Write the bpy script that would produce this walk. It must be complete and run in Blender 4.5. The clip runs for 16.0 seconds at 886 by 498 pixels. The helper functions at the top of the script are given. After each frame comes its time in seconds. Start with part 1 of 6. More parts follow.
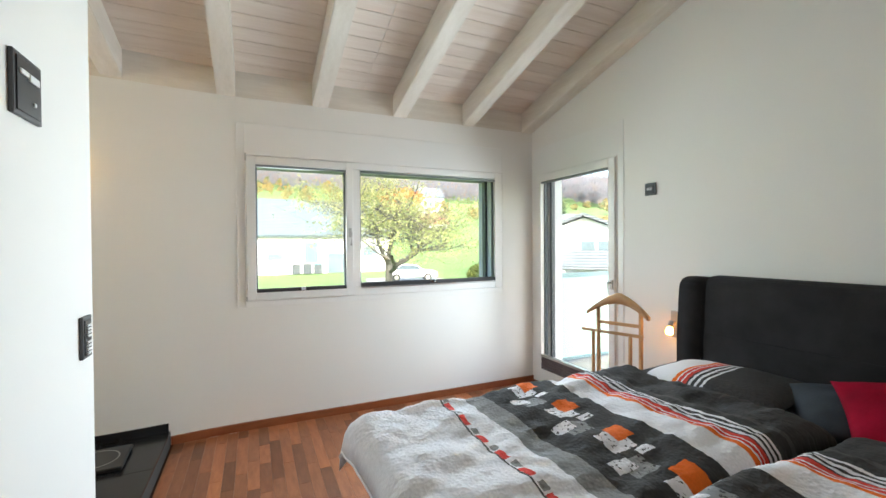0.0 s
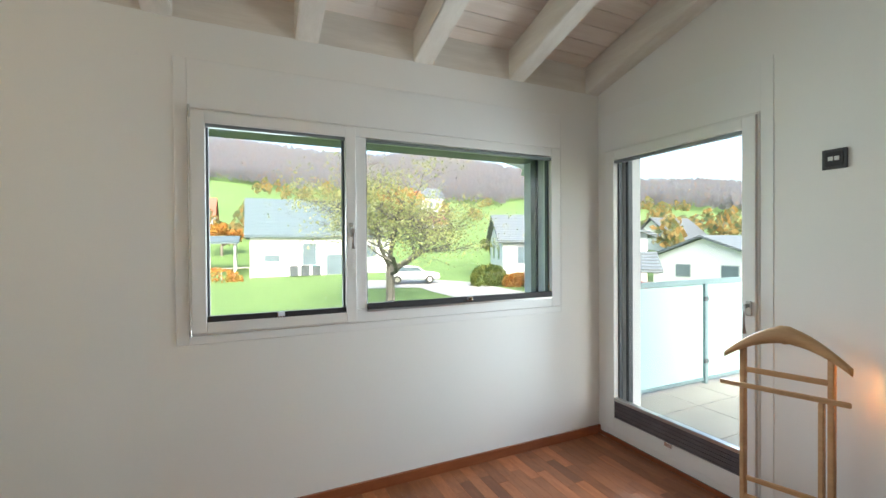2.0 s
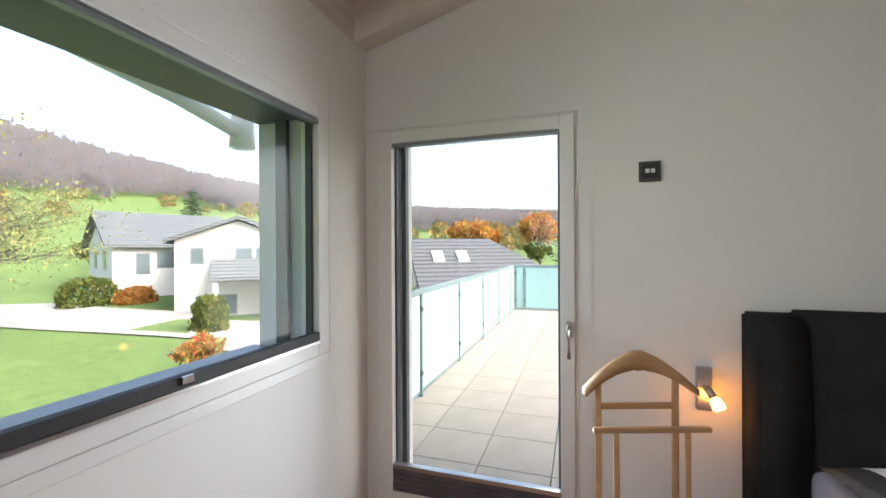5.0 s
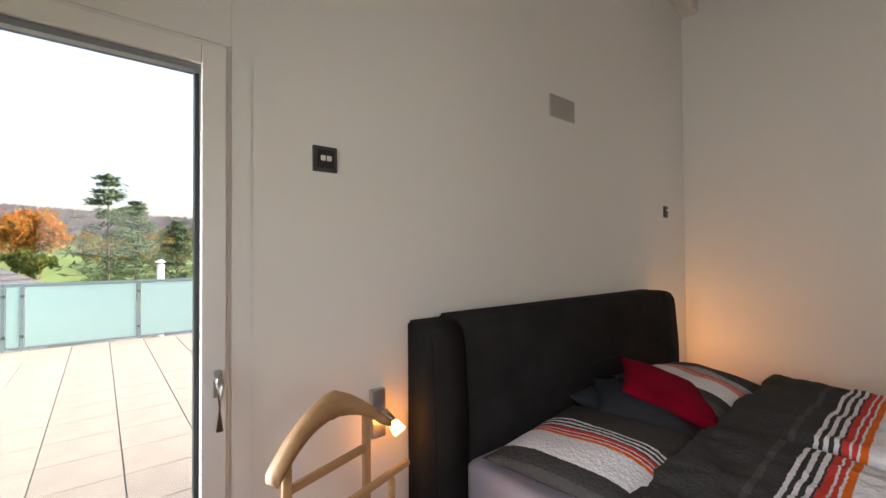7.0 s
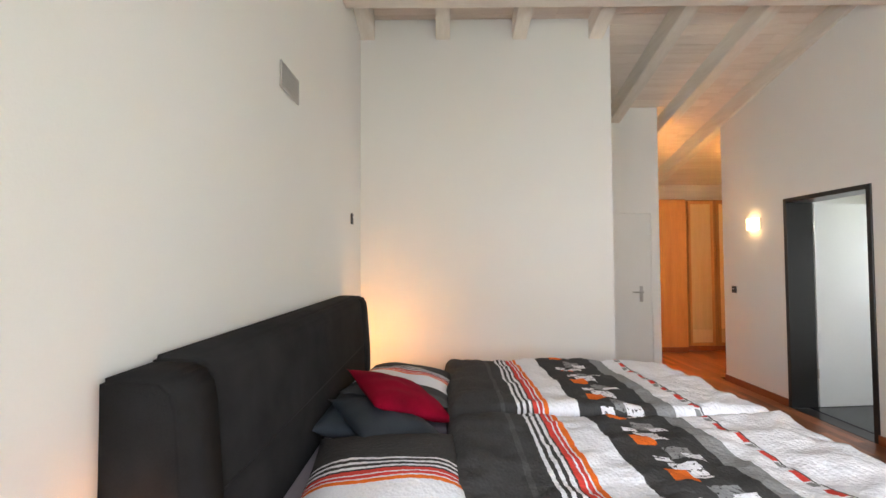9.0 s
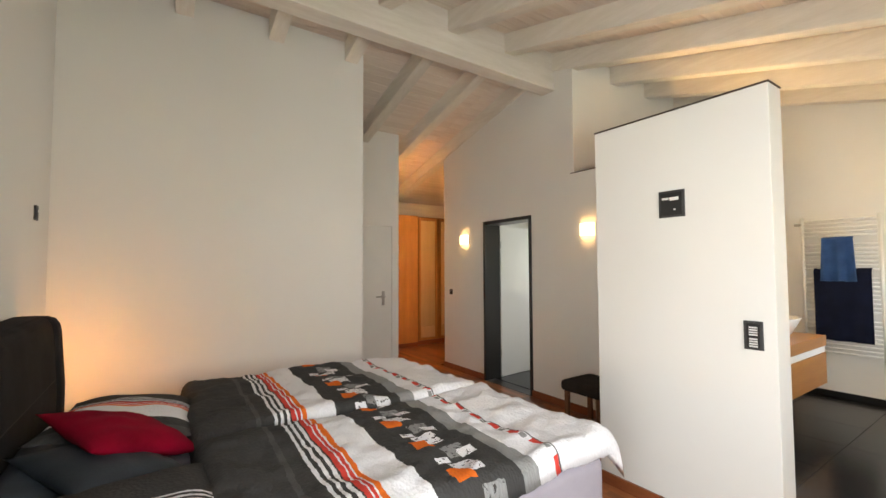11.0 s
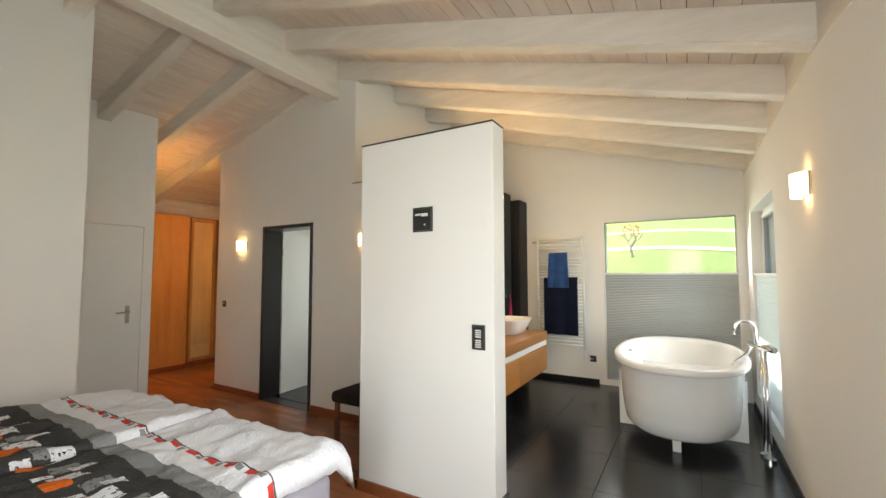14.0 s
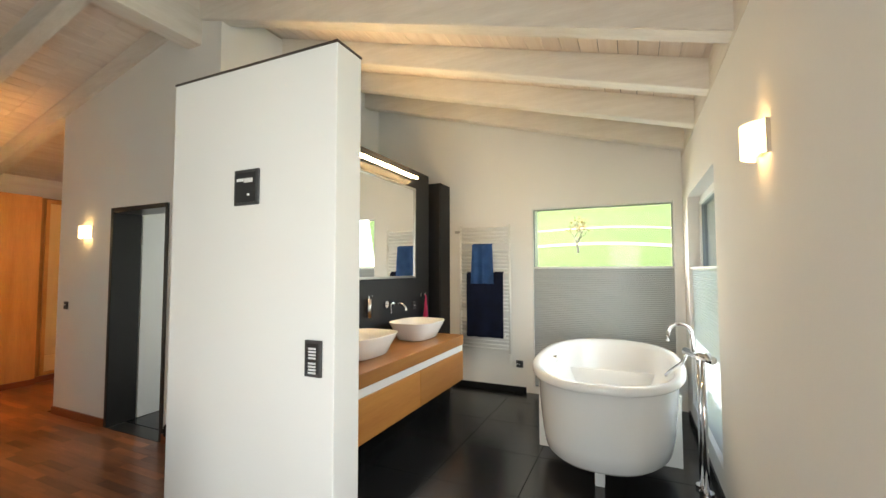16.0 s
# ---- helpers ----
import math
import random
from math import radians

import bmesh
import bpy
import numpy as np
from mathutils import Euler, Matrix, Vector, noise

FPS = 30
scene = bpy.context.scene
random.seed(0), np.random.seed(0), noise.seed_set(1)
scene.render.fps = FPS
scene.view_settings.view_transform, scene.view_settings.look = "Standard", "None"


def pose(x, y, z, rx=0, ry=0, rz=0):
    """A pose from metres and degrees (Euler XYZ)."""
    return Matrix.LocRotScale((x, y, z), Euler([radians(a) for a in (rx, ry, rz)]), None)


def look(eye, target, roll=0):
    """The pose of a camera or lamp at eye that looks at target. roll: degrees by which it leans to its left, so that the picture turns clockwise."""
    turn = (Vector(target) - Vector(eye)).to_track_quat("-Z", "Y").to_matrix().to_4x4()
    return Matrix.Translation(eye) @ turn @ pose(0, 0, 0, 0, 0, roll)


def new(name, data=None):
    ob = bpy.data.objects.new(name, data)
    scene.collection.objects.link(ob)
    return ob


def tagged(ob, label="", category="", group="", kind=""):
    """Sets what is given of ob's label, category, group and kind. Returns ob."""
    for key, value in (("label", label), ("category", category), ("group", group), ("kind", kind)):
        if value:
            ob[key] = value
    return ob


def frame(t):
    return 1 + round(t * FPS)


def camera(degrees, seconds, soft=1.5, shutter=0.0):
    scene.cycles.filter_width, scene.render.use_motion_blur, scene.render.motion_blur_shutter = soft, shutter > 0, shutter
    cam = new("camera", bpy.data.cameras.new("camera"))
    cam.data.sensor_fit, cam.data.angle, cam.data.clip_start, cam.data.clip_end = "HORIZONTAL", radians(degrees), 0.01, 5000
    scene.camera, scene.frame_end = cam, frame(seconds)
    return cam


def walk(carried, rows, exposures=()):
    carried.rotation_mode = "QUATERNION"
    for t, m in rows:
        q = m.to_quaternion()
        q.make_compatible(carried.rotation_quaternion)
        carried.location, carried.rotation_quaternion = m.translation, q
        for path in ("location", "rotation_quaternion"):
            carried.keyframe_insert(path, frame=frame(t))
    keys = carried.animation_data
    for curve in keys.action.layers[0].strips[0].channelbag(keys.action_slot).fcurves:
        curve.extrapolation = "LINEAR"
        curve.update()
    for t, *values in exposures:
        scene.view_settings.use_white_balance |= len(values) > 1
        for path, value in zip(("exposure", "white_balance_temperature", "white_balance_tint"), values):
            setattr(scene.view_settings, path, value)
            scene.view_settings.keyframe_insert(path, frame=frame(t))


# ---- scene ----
cam = camera(93.4, 16.0)
EXPOSURE = [(0, 3.27, 6300, 5), (1.5, 3.02, 6300, 4), (2.5, 2.66, 6250, 3), (3.2, 2.56, 6300, 6), (5.3, 2.57, 6700, 12), (6, 2.55, 6900, 14), (7, 2.53, 7200, 19),
            (7.5, 2.95, 7000, 15), (8, 3.3, 6850, 14), (9, 3.58, 6700, 13), (9.6, 3.54, 6900, 13), (10.2, 3.33, 7550, 13), (12.3, 3.13, 7300, 10), (14, 3.06, 7250, 9), (16, 3.05, 7100, 7)]
PATH = [
    (0, (0.609, 0.727, 1.453), (1.435, 2.548, 1.431), -0.4),
    (0.5, (0.686, 1.023, 1.452), (1.527, 2.837, 1.434), -0.5),
    (1, (0.739, 1.323, 1.462), (1.563, 3.146, 1.442), -0.4),
    (1.5, (0.771, 1.616, 1.459), (1.586, 3.442, 1.441), -0.4),
    (2, (0.844, 1.906, 1.466), (1.674, 3.726, 1.448), -0.4),
    (2.5, (0.847, 2.178, 1.46), (1.762, 3.957, 1.445), -0.4),
    (3, (0.866, 2.407, 1.459), (1.936, 4.097, 1.453), -0.3),
    (3.2, (0.903, 2.498, 1.458), (2.051, 4.136, 1.458), -0.3),
    (5.3, (1.269, 3.301, 1.507), (3.239, 3.647, 1.519), -0.2),
    (5.5, (1.334, 3.356, 1.499), (3.329, 3.501, 1.526), -0.2),
    (6, (1.49, 3.476, 1.474), (3.458, 3.124, 1.533), -0.5),
    (6.5, (1.661, 3.565, 1.496), (3.47, 2.713, 1.541), -0.7),
    (7, (1.85, 3.54, 1.497), (3.394, 2.27, 1.53), -0.4),
    (7.5, (2.03, 3.503, 1.5), (3.226, 1.9, 1.53), -0.2),
    (8, (2.216, 3.526, 1.501), (3.026, 1.698, 1.54), -0.3),
    (8.5, (2.394, 3.521, 1.493), (2.801, 1.564, 1.536), -0.1),
    (9, (2.537, 3.459, 1.482), (2.542, 1.46, 1.542), -0.3),
    (9.5, (2.602, 3.459, 1.491), (2.241, 1.493, 1.555), -0.3),
    (10, (2.663, 3.484, 1.494), (1.982, 1.605, 1.561), -0.3),
    (10.2, (2.664, 3.494, 1.494), (1.881, 1.655, 1.564), -0.3),
    (12.3, (2.602, 3.653, 1.504), (1.131, 2.302, 1.613), -0.1),
    (12.5, (2.6, 3.671, 1.508), (1.09, 2.364, 1.618), -0.1),
    (13, (2.579, 3.698, 1.498), (0.979, 2.503, 1.615), -0.0),
    (13.5, (2.512, 3.707, 1.499), (0.842, 2.613, 1.621), -0.1),
    (14, (2.374, 3.734, 1.514), (0.654, 2.721, 1.634), -0.1),
    (14.5, (2.183, 3.758, 1.516), (0.427, 2.807, 1.635), -0.1),
    (15, (1.931, 3.756, 1.512), (0.148, 2.857, 1.628), -0.1),
    (15.5, (1.689, 3.785, 1.482), (-0.115, 2.929, 1.59), -0.1),
    (16, (1.423, 3.828, 1.497), (-0.396, 3.002, 1.595), -0.1),
]
walk(cam, [(t, look(eye, target, roll)) for t, eye, target, roll in PATH],
     exposures=EXPOSURE)

# ---------------------------------------------------------------- plan (metres)
XE, YN, XW = 3.295, 4.36, -3.35          # inner faces: east, north, west
YS, XS = -0.33, 1.00                    # wall behind the bed and its west end
YH, XH = -1.65, -0.10                   # hall wall with the white door, and its west end
XC, YC = -0.943, -1.75                  # wall with the two sconces, its south end
XP0, XP1, YP0, YP1 = -0.12, 0.05, 1.67, 2.72   # free-standing partition
YV, TOPV = 1.68, 2.48                   # vanity wall face, height of the low walls
ZB = 0.10                               # raised bathroom floor
YR = 0.35                               # ridge
YU = 0.69                               # upper wall over the low bathroom block
YNB = 4.295                             # inner face of the north wall in the bathroom


def raft_z(y):
    """Underside of the rafters."""
    return 2.612 + 0.272 * (4.36 - y) if y > YR else 2.612 + 0.272 * 4.01 - 0.262 * (YR - y)


DAY = 0.075                              # daylight level
RD = 0.20                               # rafter depth below the boarding

# ---------------------------------------------------------------- world and sun
world = bpy.data.worlds.new("overcast_sky")
world.use_nodes = True
scene.world = world
wn = world.node_tree
sky = wn.nodes.new("ShaderNodeTexSky")
sky.sky_type, sky.sun_disc = "NISHITA", False
sky.sun_elevation, sky.sun_rotation = radians(40), radians(188)
sky.air_density, sky.dust_density, sky.ozone_density = 1.0, 6.0, 0.6
wn.nodes["Background"].inputs["Strength"].default_value = 0.15
wn.links.new(sky.outputs["Color"], wn.nodes["Background"].inputs["Color"])

# daylight in the window openings
for nm, power, sx, sy, eye, to in (("daylight_window", 48, 2.25, 1.03, (1.70, 4.30, 1.60), (0.90, 0, 1.15)),
                                   ("daylight_door", 54, 0.72, 1.75, (3.24, 3.66, 1.22), (0, 3.10, 1.15)),
                                   ("daylight_bath_west", 23, 1.40, 0.64, (-3.30, 3.50, 1.85), (0, 3.50, 1.0)),
                                   ("daylight_washroom", 30, 1.05, 0.95, (-3.30, -0.50, 1.55), (0, -0.55, 1.1)),
                                   ("daylight_bath_north", 24, 1.25, 1.20, (-2.28, 4.275, 1.20), (-2.28, 0, 0.6))):
    lamp = new(nm, bpy.data.lights.new(nm, "AREA"))
    lamp.data.shape, lamp.data.size, lamp.data.size_y = "RECTANGLE", sx, sy
    lamp.data.energy, lamp.data.color = power * DAY, (0.84, 0.93, 1.0)
    lamp.data.spread = radians(135)
    lamp.matrix_world = look(eye, to)

sun = new("sun", bpy.data.lights.new("sun", "SUN"))
sun.data.energy, sun.data.angle, sun.data.color = 0.72, radians(25), (1.0, 0.97, 0.92)
sun.matrix_world = look((-2, -14, 11.9), (0, 0, 0))


# ---------------------------------------------------------------- node helpers
class Mat:
    """A node material, built by small calls."""

    def __init__(self, name):
        self.m = bpy.data.materials.new(name)
        self.m.use_nodes = True
        self.t = self.m.node_tree
        self.b = self.t.nodes["Principled BSDF"]

    def node(self, kind, operation=""):
        n = self.t.nodes.new("ShaderNode" + kind)
        if operation:
            n.operation = operation
        return n

    def set(self, node, key, value):
        sock = node.inputs[key]
        if isinstance(value, bpy.types.NodeSocket):
            self.t.links.new(value, sock)
        elif hasattr(sock.default_value, "__len__") and not hasattr(value, "__len__"):
            sock.default_value = [value] * len(sock.default_value)
        elif hasattr(value, "__len__") and len(value) == 3 and len(sock.default_value) == 4:
            sock.default_value = (*value, 1)
        else:
            sock.default_value = value

    def math(self, op, a, b=0.0, clamp=False):
        n = self.node("Math", op)
        n.use_clamp = clamp
        self.set(n, 0, a)
        self.set(n, 1, b)
        return n.outputs[0]

    def coords(self, kind="Object", scale=(1, 1, 1)):
        n = self.node("TexCoord")
        mp = self.node("Mapping")
        self.t.links.new(n.outputs[kind], mp.inputs[0])
        mp.inputs["Scale"].default_value = scale
        return mp.outputs[0]

    def noise(self, vec, scale, detail=4, rough=0.55):
        n = self.node("TexNoise")
        self.set(n, "Vector", vec)
        self.set(n, "Scale", scale)
        self.set(n, "Detail", detail)
        self.set(n, "Roughness", rough)
        return n.outputs["Fac"]

    def ramp(self, fac, stops, kind="LINEAR"):
        n = self.node("ValToRGB")
        r = n.color_ramp
        r.interpolation = kind
        while len(r.elements) < len(stops):
            r.elements.new(0.5)
        for e, (p, c) in zip(r.elements, stops):
            e.position, e.color = p, (*c, 1)
        self.set(n, 0, fac)
        return n.outputs[0]

    def mix(self, fac, a, b, blend="MIX"):
        n = self.node("Mix")
        n.data_type, n.blend_type = "RGBA", blend
        self.set(n, 0, fac)
        self.set(n, 6, a)
        self.set(n, 7, b)
        return n.outputs[2]

    def bump(self, height, strength=0.2, distance=0.01):
        n = self.node("Bump")
        self.set(n, "Height", height)
        self.set(n, "Strength", strength)
        self.set(n, "Distance", distance)
        self.t.links.new(n.outputs[0], self.b.inputs["Normal"])

    def rnd(self):
        return self.node("ObjectInfo").outputs["Random"]

    def island(self):
        return self.node("NewGeometry").outputs["Random Per Island"]

    def out(self, color=None, rough=0.5, metal=0.0, **more):
        if color is not None:
            self.set(self.b, "Base Color", color)
        self.set(self.b, "Roughness", rough)
        self.set(self.b, "Metallic", metal)
        for k, v in more.items():
            self.set(self.b, k.replace("_", " "), v)
        return self.m


def varied(name, base, rough=0.5, scale=3.0, spread=0.12, bump=0.15, fine=60.0, metal=0.0, stretch=(1, 1, 1), shine=0.5):
    """A surface whose colour drifts at a large scale and grains at a small one."""
    m = Mat(name)
    co = m.coords(scale=stretch)
    big = m.noise(co, scale, 3)
    small = m.noise(co, fine, 4)
    lo = tuple(c * (1 - spread) for c in base)
    hi = tuple(min(1, c * (1 + spread)) for c in base)
    mid = m.ramp(big, [(0.3, lo), (0.7, hi)])
    c = m.mix(0.25, mid, m.ramp(small, [(0.3, lo), (0.7, hi)]))
    m.bump(small, bump, 0.004)
    return m.out(c, rough, metal, Specular_IOR_Level=shine)


def glow(name, color, strength, base=(0.9, 0.85, 0.75)):
    m = Mat(name)
    m.out(base, 0.4)
    m.set(m.b, "Emission Color", color)
    m.set(m.b, "Emission Strength", strength)
    return m.m


def wood(name, dark, light, grain=(1, 1, 1), rough=0.4, vary="none", ring=9.0, bump=0.08, tones=((0.55, 0.52, 0.5), (0.9, 0.86, 0.82), (1.05, 1.02, 1.0), (1.45, 1.35, 1.2))):
    """Wood with its grain drawn out along the axis with the small scale."""
    m = Mat(name)
    co = m.coords(scale=grain)
    if vary != "none":
        r = m.rnd() if vary == "object" else m.island()
        shift = m.node("VectorMath", operation="ADD")
        m.set(shift, 0, co)
        comb = m.node("CombineXYZ")
        m.set(comb, 0, m.math("MULTIPLY", r, 37.0))
        m.set(comb, 1, m.math("MULTIPLY", r, 91.0))
        m.t.links.new(comb.outputs[0], shift.inputs[1])
        co = shift.outputs[0]
    g = m.noise(co, ring, 5, 0.6)
    f = m.noise(co, ring * 7, 3, 0.6)
    c = m.ramp(g, [(0.28, dark), (0.72, light)])
    c = m.mix(0.25, c, m.ramp(f, [(0.3, dark), (0.7, light)]))
    if vary != "none":
        tone = m.ramp(r, [(i / 3, tn) for i, tn in enumerate(tones)])
        c = m.mix(1.0, c, tone, "MULTIPLY")
    m.bump(f, bump, 0.002)
    return m.out(c, rough)


# ---------------------------------------------------------------- materials
PALE = ((0.94, 0.93, 0.92), (0.98, 0.97, 0.96), (1.0, 1.0, 1.0), (1.04, 1.04, 1.03))
WALL = varied("wall_plaster", (0.80, 0.785, 0.755), 0.85, 0.7, 0.025, 0.12, 140)
WHITE = varied("white_lacquer", (0.80, 0.79, 0.77), 0.35, 1.5, 0.02, 0.03, 60)
DOORWHITE = varied("white_door_paint", (0.78, 0.77, 0.74), 0.45, 1.2, 0.03, 0.04, 40)
BEAM = wood("whitewashed_beam", (0.66, 0.61, 0.54), (0.81, 0.77, 0.71), (6, 0.7, 6), 0.6, "object", 3.0, tones=PALE)
RIDGE = wood("whitewashed_ridge", (0.66, 0.61, 0.54), (0.81, 0.77, 0.71), (0.7, 6, 6), 0.6, "object", 3.0, tones=PALE)
BOARD = wood("whitewashed_boards", (0.70, 0.60, 0.52), (0.84, 0.76, 0.69), (0.5, 7, 7), 0.6, "island", 2.5, tones=PALE)
PARQUET = wood("merbau_parquet", (0.20, 0.068, 0.028), (0.36, 0.145, 0.065), (14, 1.2, 1), 0.28, "object", 2.2, 0.05)
PARQUET_REST = wood("merbau_parquet_rest", (0.20, 0.068, 0.028), (0.36, 0.145, 0.065), (14, 1.2, 1), 0.28, "island", 2.2, 0.05)
SUBFLOOR = varied("dark_joint", (0.06, 0.025, 0.012), 0.7)
SKIRT = wood("red_brown_skirting", (0.20, 0.055, 0.02), (0.31, 0.10, 0.04), (2, 2, 12), 0.35, "none", 3)
TILE = varied("black_stone_tile", (0.014, 0.014, 0.015), 0.22, 2.5, 0.35, 0.06, 30)
GROUT = varied("dark_grout", (0.05, 0.048, 0.045), 0.8)
BLACKPANEL = varied("black_panel", (0.006, 0.006, 0.007), 0.6, 2, 0.2, 0.05, 40)
DARKFRAME = varied("black_brown_steel", (0.018, 0.017, 0.016), 0.3, 2, 0.2, 0.03, 40)
CAPBROWN = varied("dark_brown_cap", (0.06, 0.045, 0.035), 0.5, 3, 0.2, 0.05, 50)
FRAMEGREY = varied("grey_aluminium", (0.22, 0.24, 0.26), 0.4, 2, 0.1, 0.03, 60, 0.3)
ANTHRACITE = varied("anthracite_rail", (0.06, 0.07, 0.08), 0.45)
RENDERGREY = varied("grey_render", (0.58, 0.59, 0.60), 0.9, 2, 0.06, 0.2, 120)
SWITCHBLACK = varied("black_plastic", (0.02, 0.02, 0.021), 0.35, 8, 0.2, 0.02, 90)
SWITCHGREY = varied("dark_grey_plastic", (0.05, 0.05, 0.052), 0.4, 8, 0.15, 0.02, 90)
KEYWHITE = varied("white_keys", (0.75, 0.75, 0.74), 0.4, 8, 0.03, 0.02, 90)
CHROME = varied("chrome", (0.72, 0.72, 0.73), 0.08, 4, 0.04, 0.0, 50, 1.0)
STEEL = varied("brushed_steel", (0.50, 0.49, 0.47), 0.3, 4, 0.08, 0.05, 200, 1.0)
BEECH = wood("beech", (0.42, 0.235, 0.105), (0.59, 0.365, 0.185), (2, 2, 9), 0.4, "none", 3)
OAK = wood("honey_wood", (0.48, 0.19, 0.05), (0.64, 0.31, 0.09), (0.6, 6, 6), 0.32, "object", 2.0)
ENAMEL = varied("white_enamel", (0.84, 0.84, 0.84), 0.08, 1.5, 0.01, 0.0, 20)
CERAMIC = varied("matt_white_ceramic", (0.83, 0.82, 0.80), 0.2, 1.5, 0.01, 0.0, 20)
HEATER = varied("white_radiator", (0.80, 0.79, 0.75), 0.3, 2, 0.02, 0.0, 20)
BLINDGREY = varied("grey_pleated_fabric", (0.40, 0.42, 0.42), 0.9, 1.0, 0.05, 0.2, 160)
m = Mat("white_pleated_fabric")
m.out((0.8, 0.8, 0.8), 0.9)
thin, both = m.node("BsdfTranslucent"), m.node("MixShader")
thin.inputs[0].default_value = (0.9, 0.9, 0.9, 1)
both.inputs[0].default_value = 0.8
m.t.links.new(m.b.outputs[0], both.inputs[1])
m.t.links.new(thin.outputs[0], both.inputs[2])
m.t.links.new(both.outputs[0], m.t.nodes["Material Output"].inputs[0])
BLINDWHITE = m.m
BLINDBLACK = varied("dark_pleated_fabric", (0.03, 0.028, 0.03), 0.7, 8, 0.2, 0.1, 90)
BLINDPLUM = varied("plum_grey_fabric", (0.13, 0.11, 0.12), 0.8, 6, 0.2, 0.3, 60)
VELVET = varied("anthracite_upholstery", (0.021, 0.020, 0.020), 0.95, 5, 0.35, 0.35, 260, shine=0.12)
SHEET = varied("lilac_grey_sheet", (0.33, 0.30, 0.34), 0.85, 5, 0.08, 0.3, 120)
PINK = varied("pink_cloth", (0.70, 0.05, 0.16), 0.8, 12, 0.2, 0.3, 120)
BLUE = varied("blue_towel", (0.05, 0.14, 0.38), 0.95, 8, 0.25, 0.6, 220)
NAVY = varied("navy_towel", (0.008, 0.014, 0.045), 0.95, 8, 0.25, 0.6, 220)
RED = varied("crimson_velvet", (0.24, 0.002, 0.018), 0.9, 6, 0.3, 0.3, 180, shine=0.1)
SLATE = varied("slate_grey_satin", (0.030, 0.038, 0.048), 0.6, 6, 0.25, 0.3, 120, shine=0.25)
STOOLSEAT = varied("brown_felt", (0.028, 0.022, 0.018), 0.9, 8, 0.25, 0.3, 160, shine=0.15)
WARDROBE = wood("orange_wood_panel", (0.45, 0.20, 0.06), (0.62, 0.32, 0.11), (5, 5, 0.5), 0.4, "object", 2.0)
PAPER = wood("pale_wood_panel", (0.62, 0.44, 0.22), (0.72, 0.54, 0.30), (5, 5, 0.5), 0.45, "object", 2.0)
SLABJOINT = varied("sandy_joint", (0.13, 0.12, 0.105), 0.9, 3, 0.15, 0.3, 60)
SLAB = varied("concrete_slab", (0.245, 0.23, 0.205), 0.85, 2.5, 0.14, 0.3, 60)
SCONCE = glow("sconce_glass", (1.0, 0.64, 0.28), 0.9)
FILAMENT = glow("sconce_bulb", (1.0, 0.50, 0.16), 1.1)
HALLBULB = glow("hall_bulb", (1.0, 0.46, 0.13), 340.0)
BULB = glow("amber_glass", (1.0, 0.36, 0.05), 6.5)
CORNERBULB = glow("amber_glass_bright", (1.0, 0.42, 0.09), 38.0)
TUBE = glow("mirror_tube", (1.0, 0.68, 0.33), 12.0)

m = Mat("mirror_glass")
MIRROR = m.out((0.92, 0.93, 0.93), 0.01, 1.0)


def pane_material(name, tint, gloss=0.0):
    m = Mat(name)
    tr = m.node("BsdfTransparent")
    tr.inputs[0].default_value = (*tint, 1)
    gl = m.node("BsdfGlossy")
    gl.inputs["Roughness"].default_value = gloss
    lw = m.node("LayerWeight")
    lw.inputs[0].default_value = 0.5
    rim = m.math("ADD", m.math("MULTIPLY", m.math("POWER", lw.outputs["Facing"], 5.0), 0.9), 0.012)
    mx = m.node("MixShader")
    m.t.links.new(rim, mx.inputs[0])
    m.t.links.new(tr.outputs[0], mx.inputs[1])
    m.t.links.new(gl.outputs[0], mx.inputs[2])
    m.t.links.new(mx.outputs[0], m.t.nodes["Material Output"].inputs[0])
    return m.m


GLASS = pane_material("window_glass", (0.862, 0.88, 0.88))
m = Mat("frosted_glass")
FROST = m.out((0.36, 0.555, 0.565), 0.5, 0.0, Transmission_Weight=0.25)


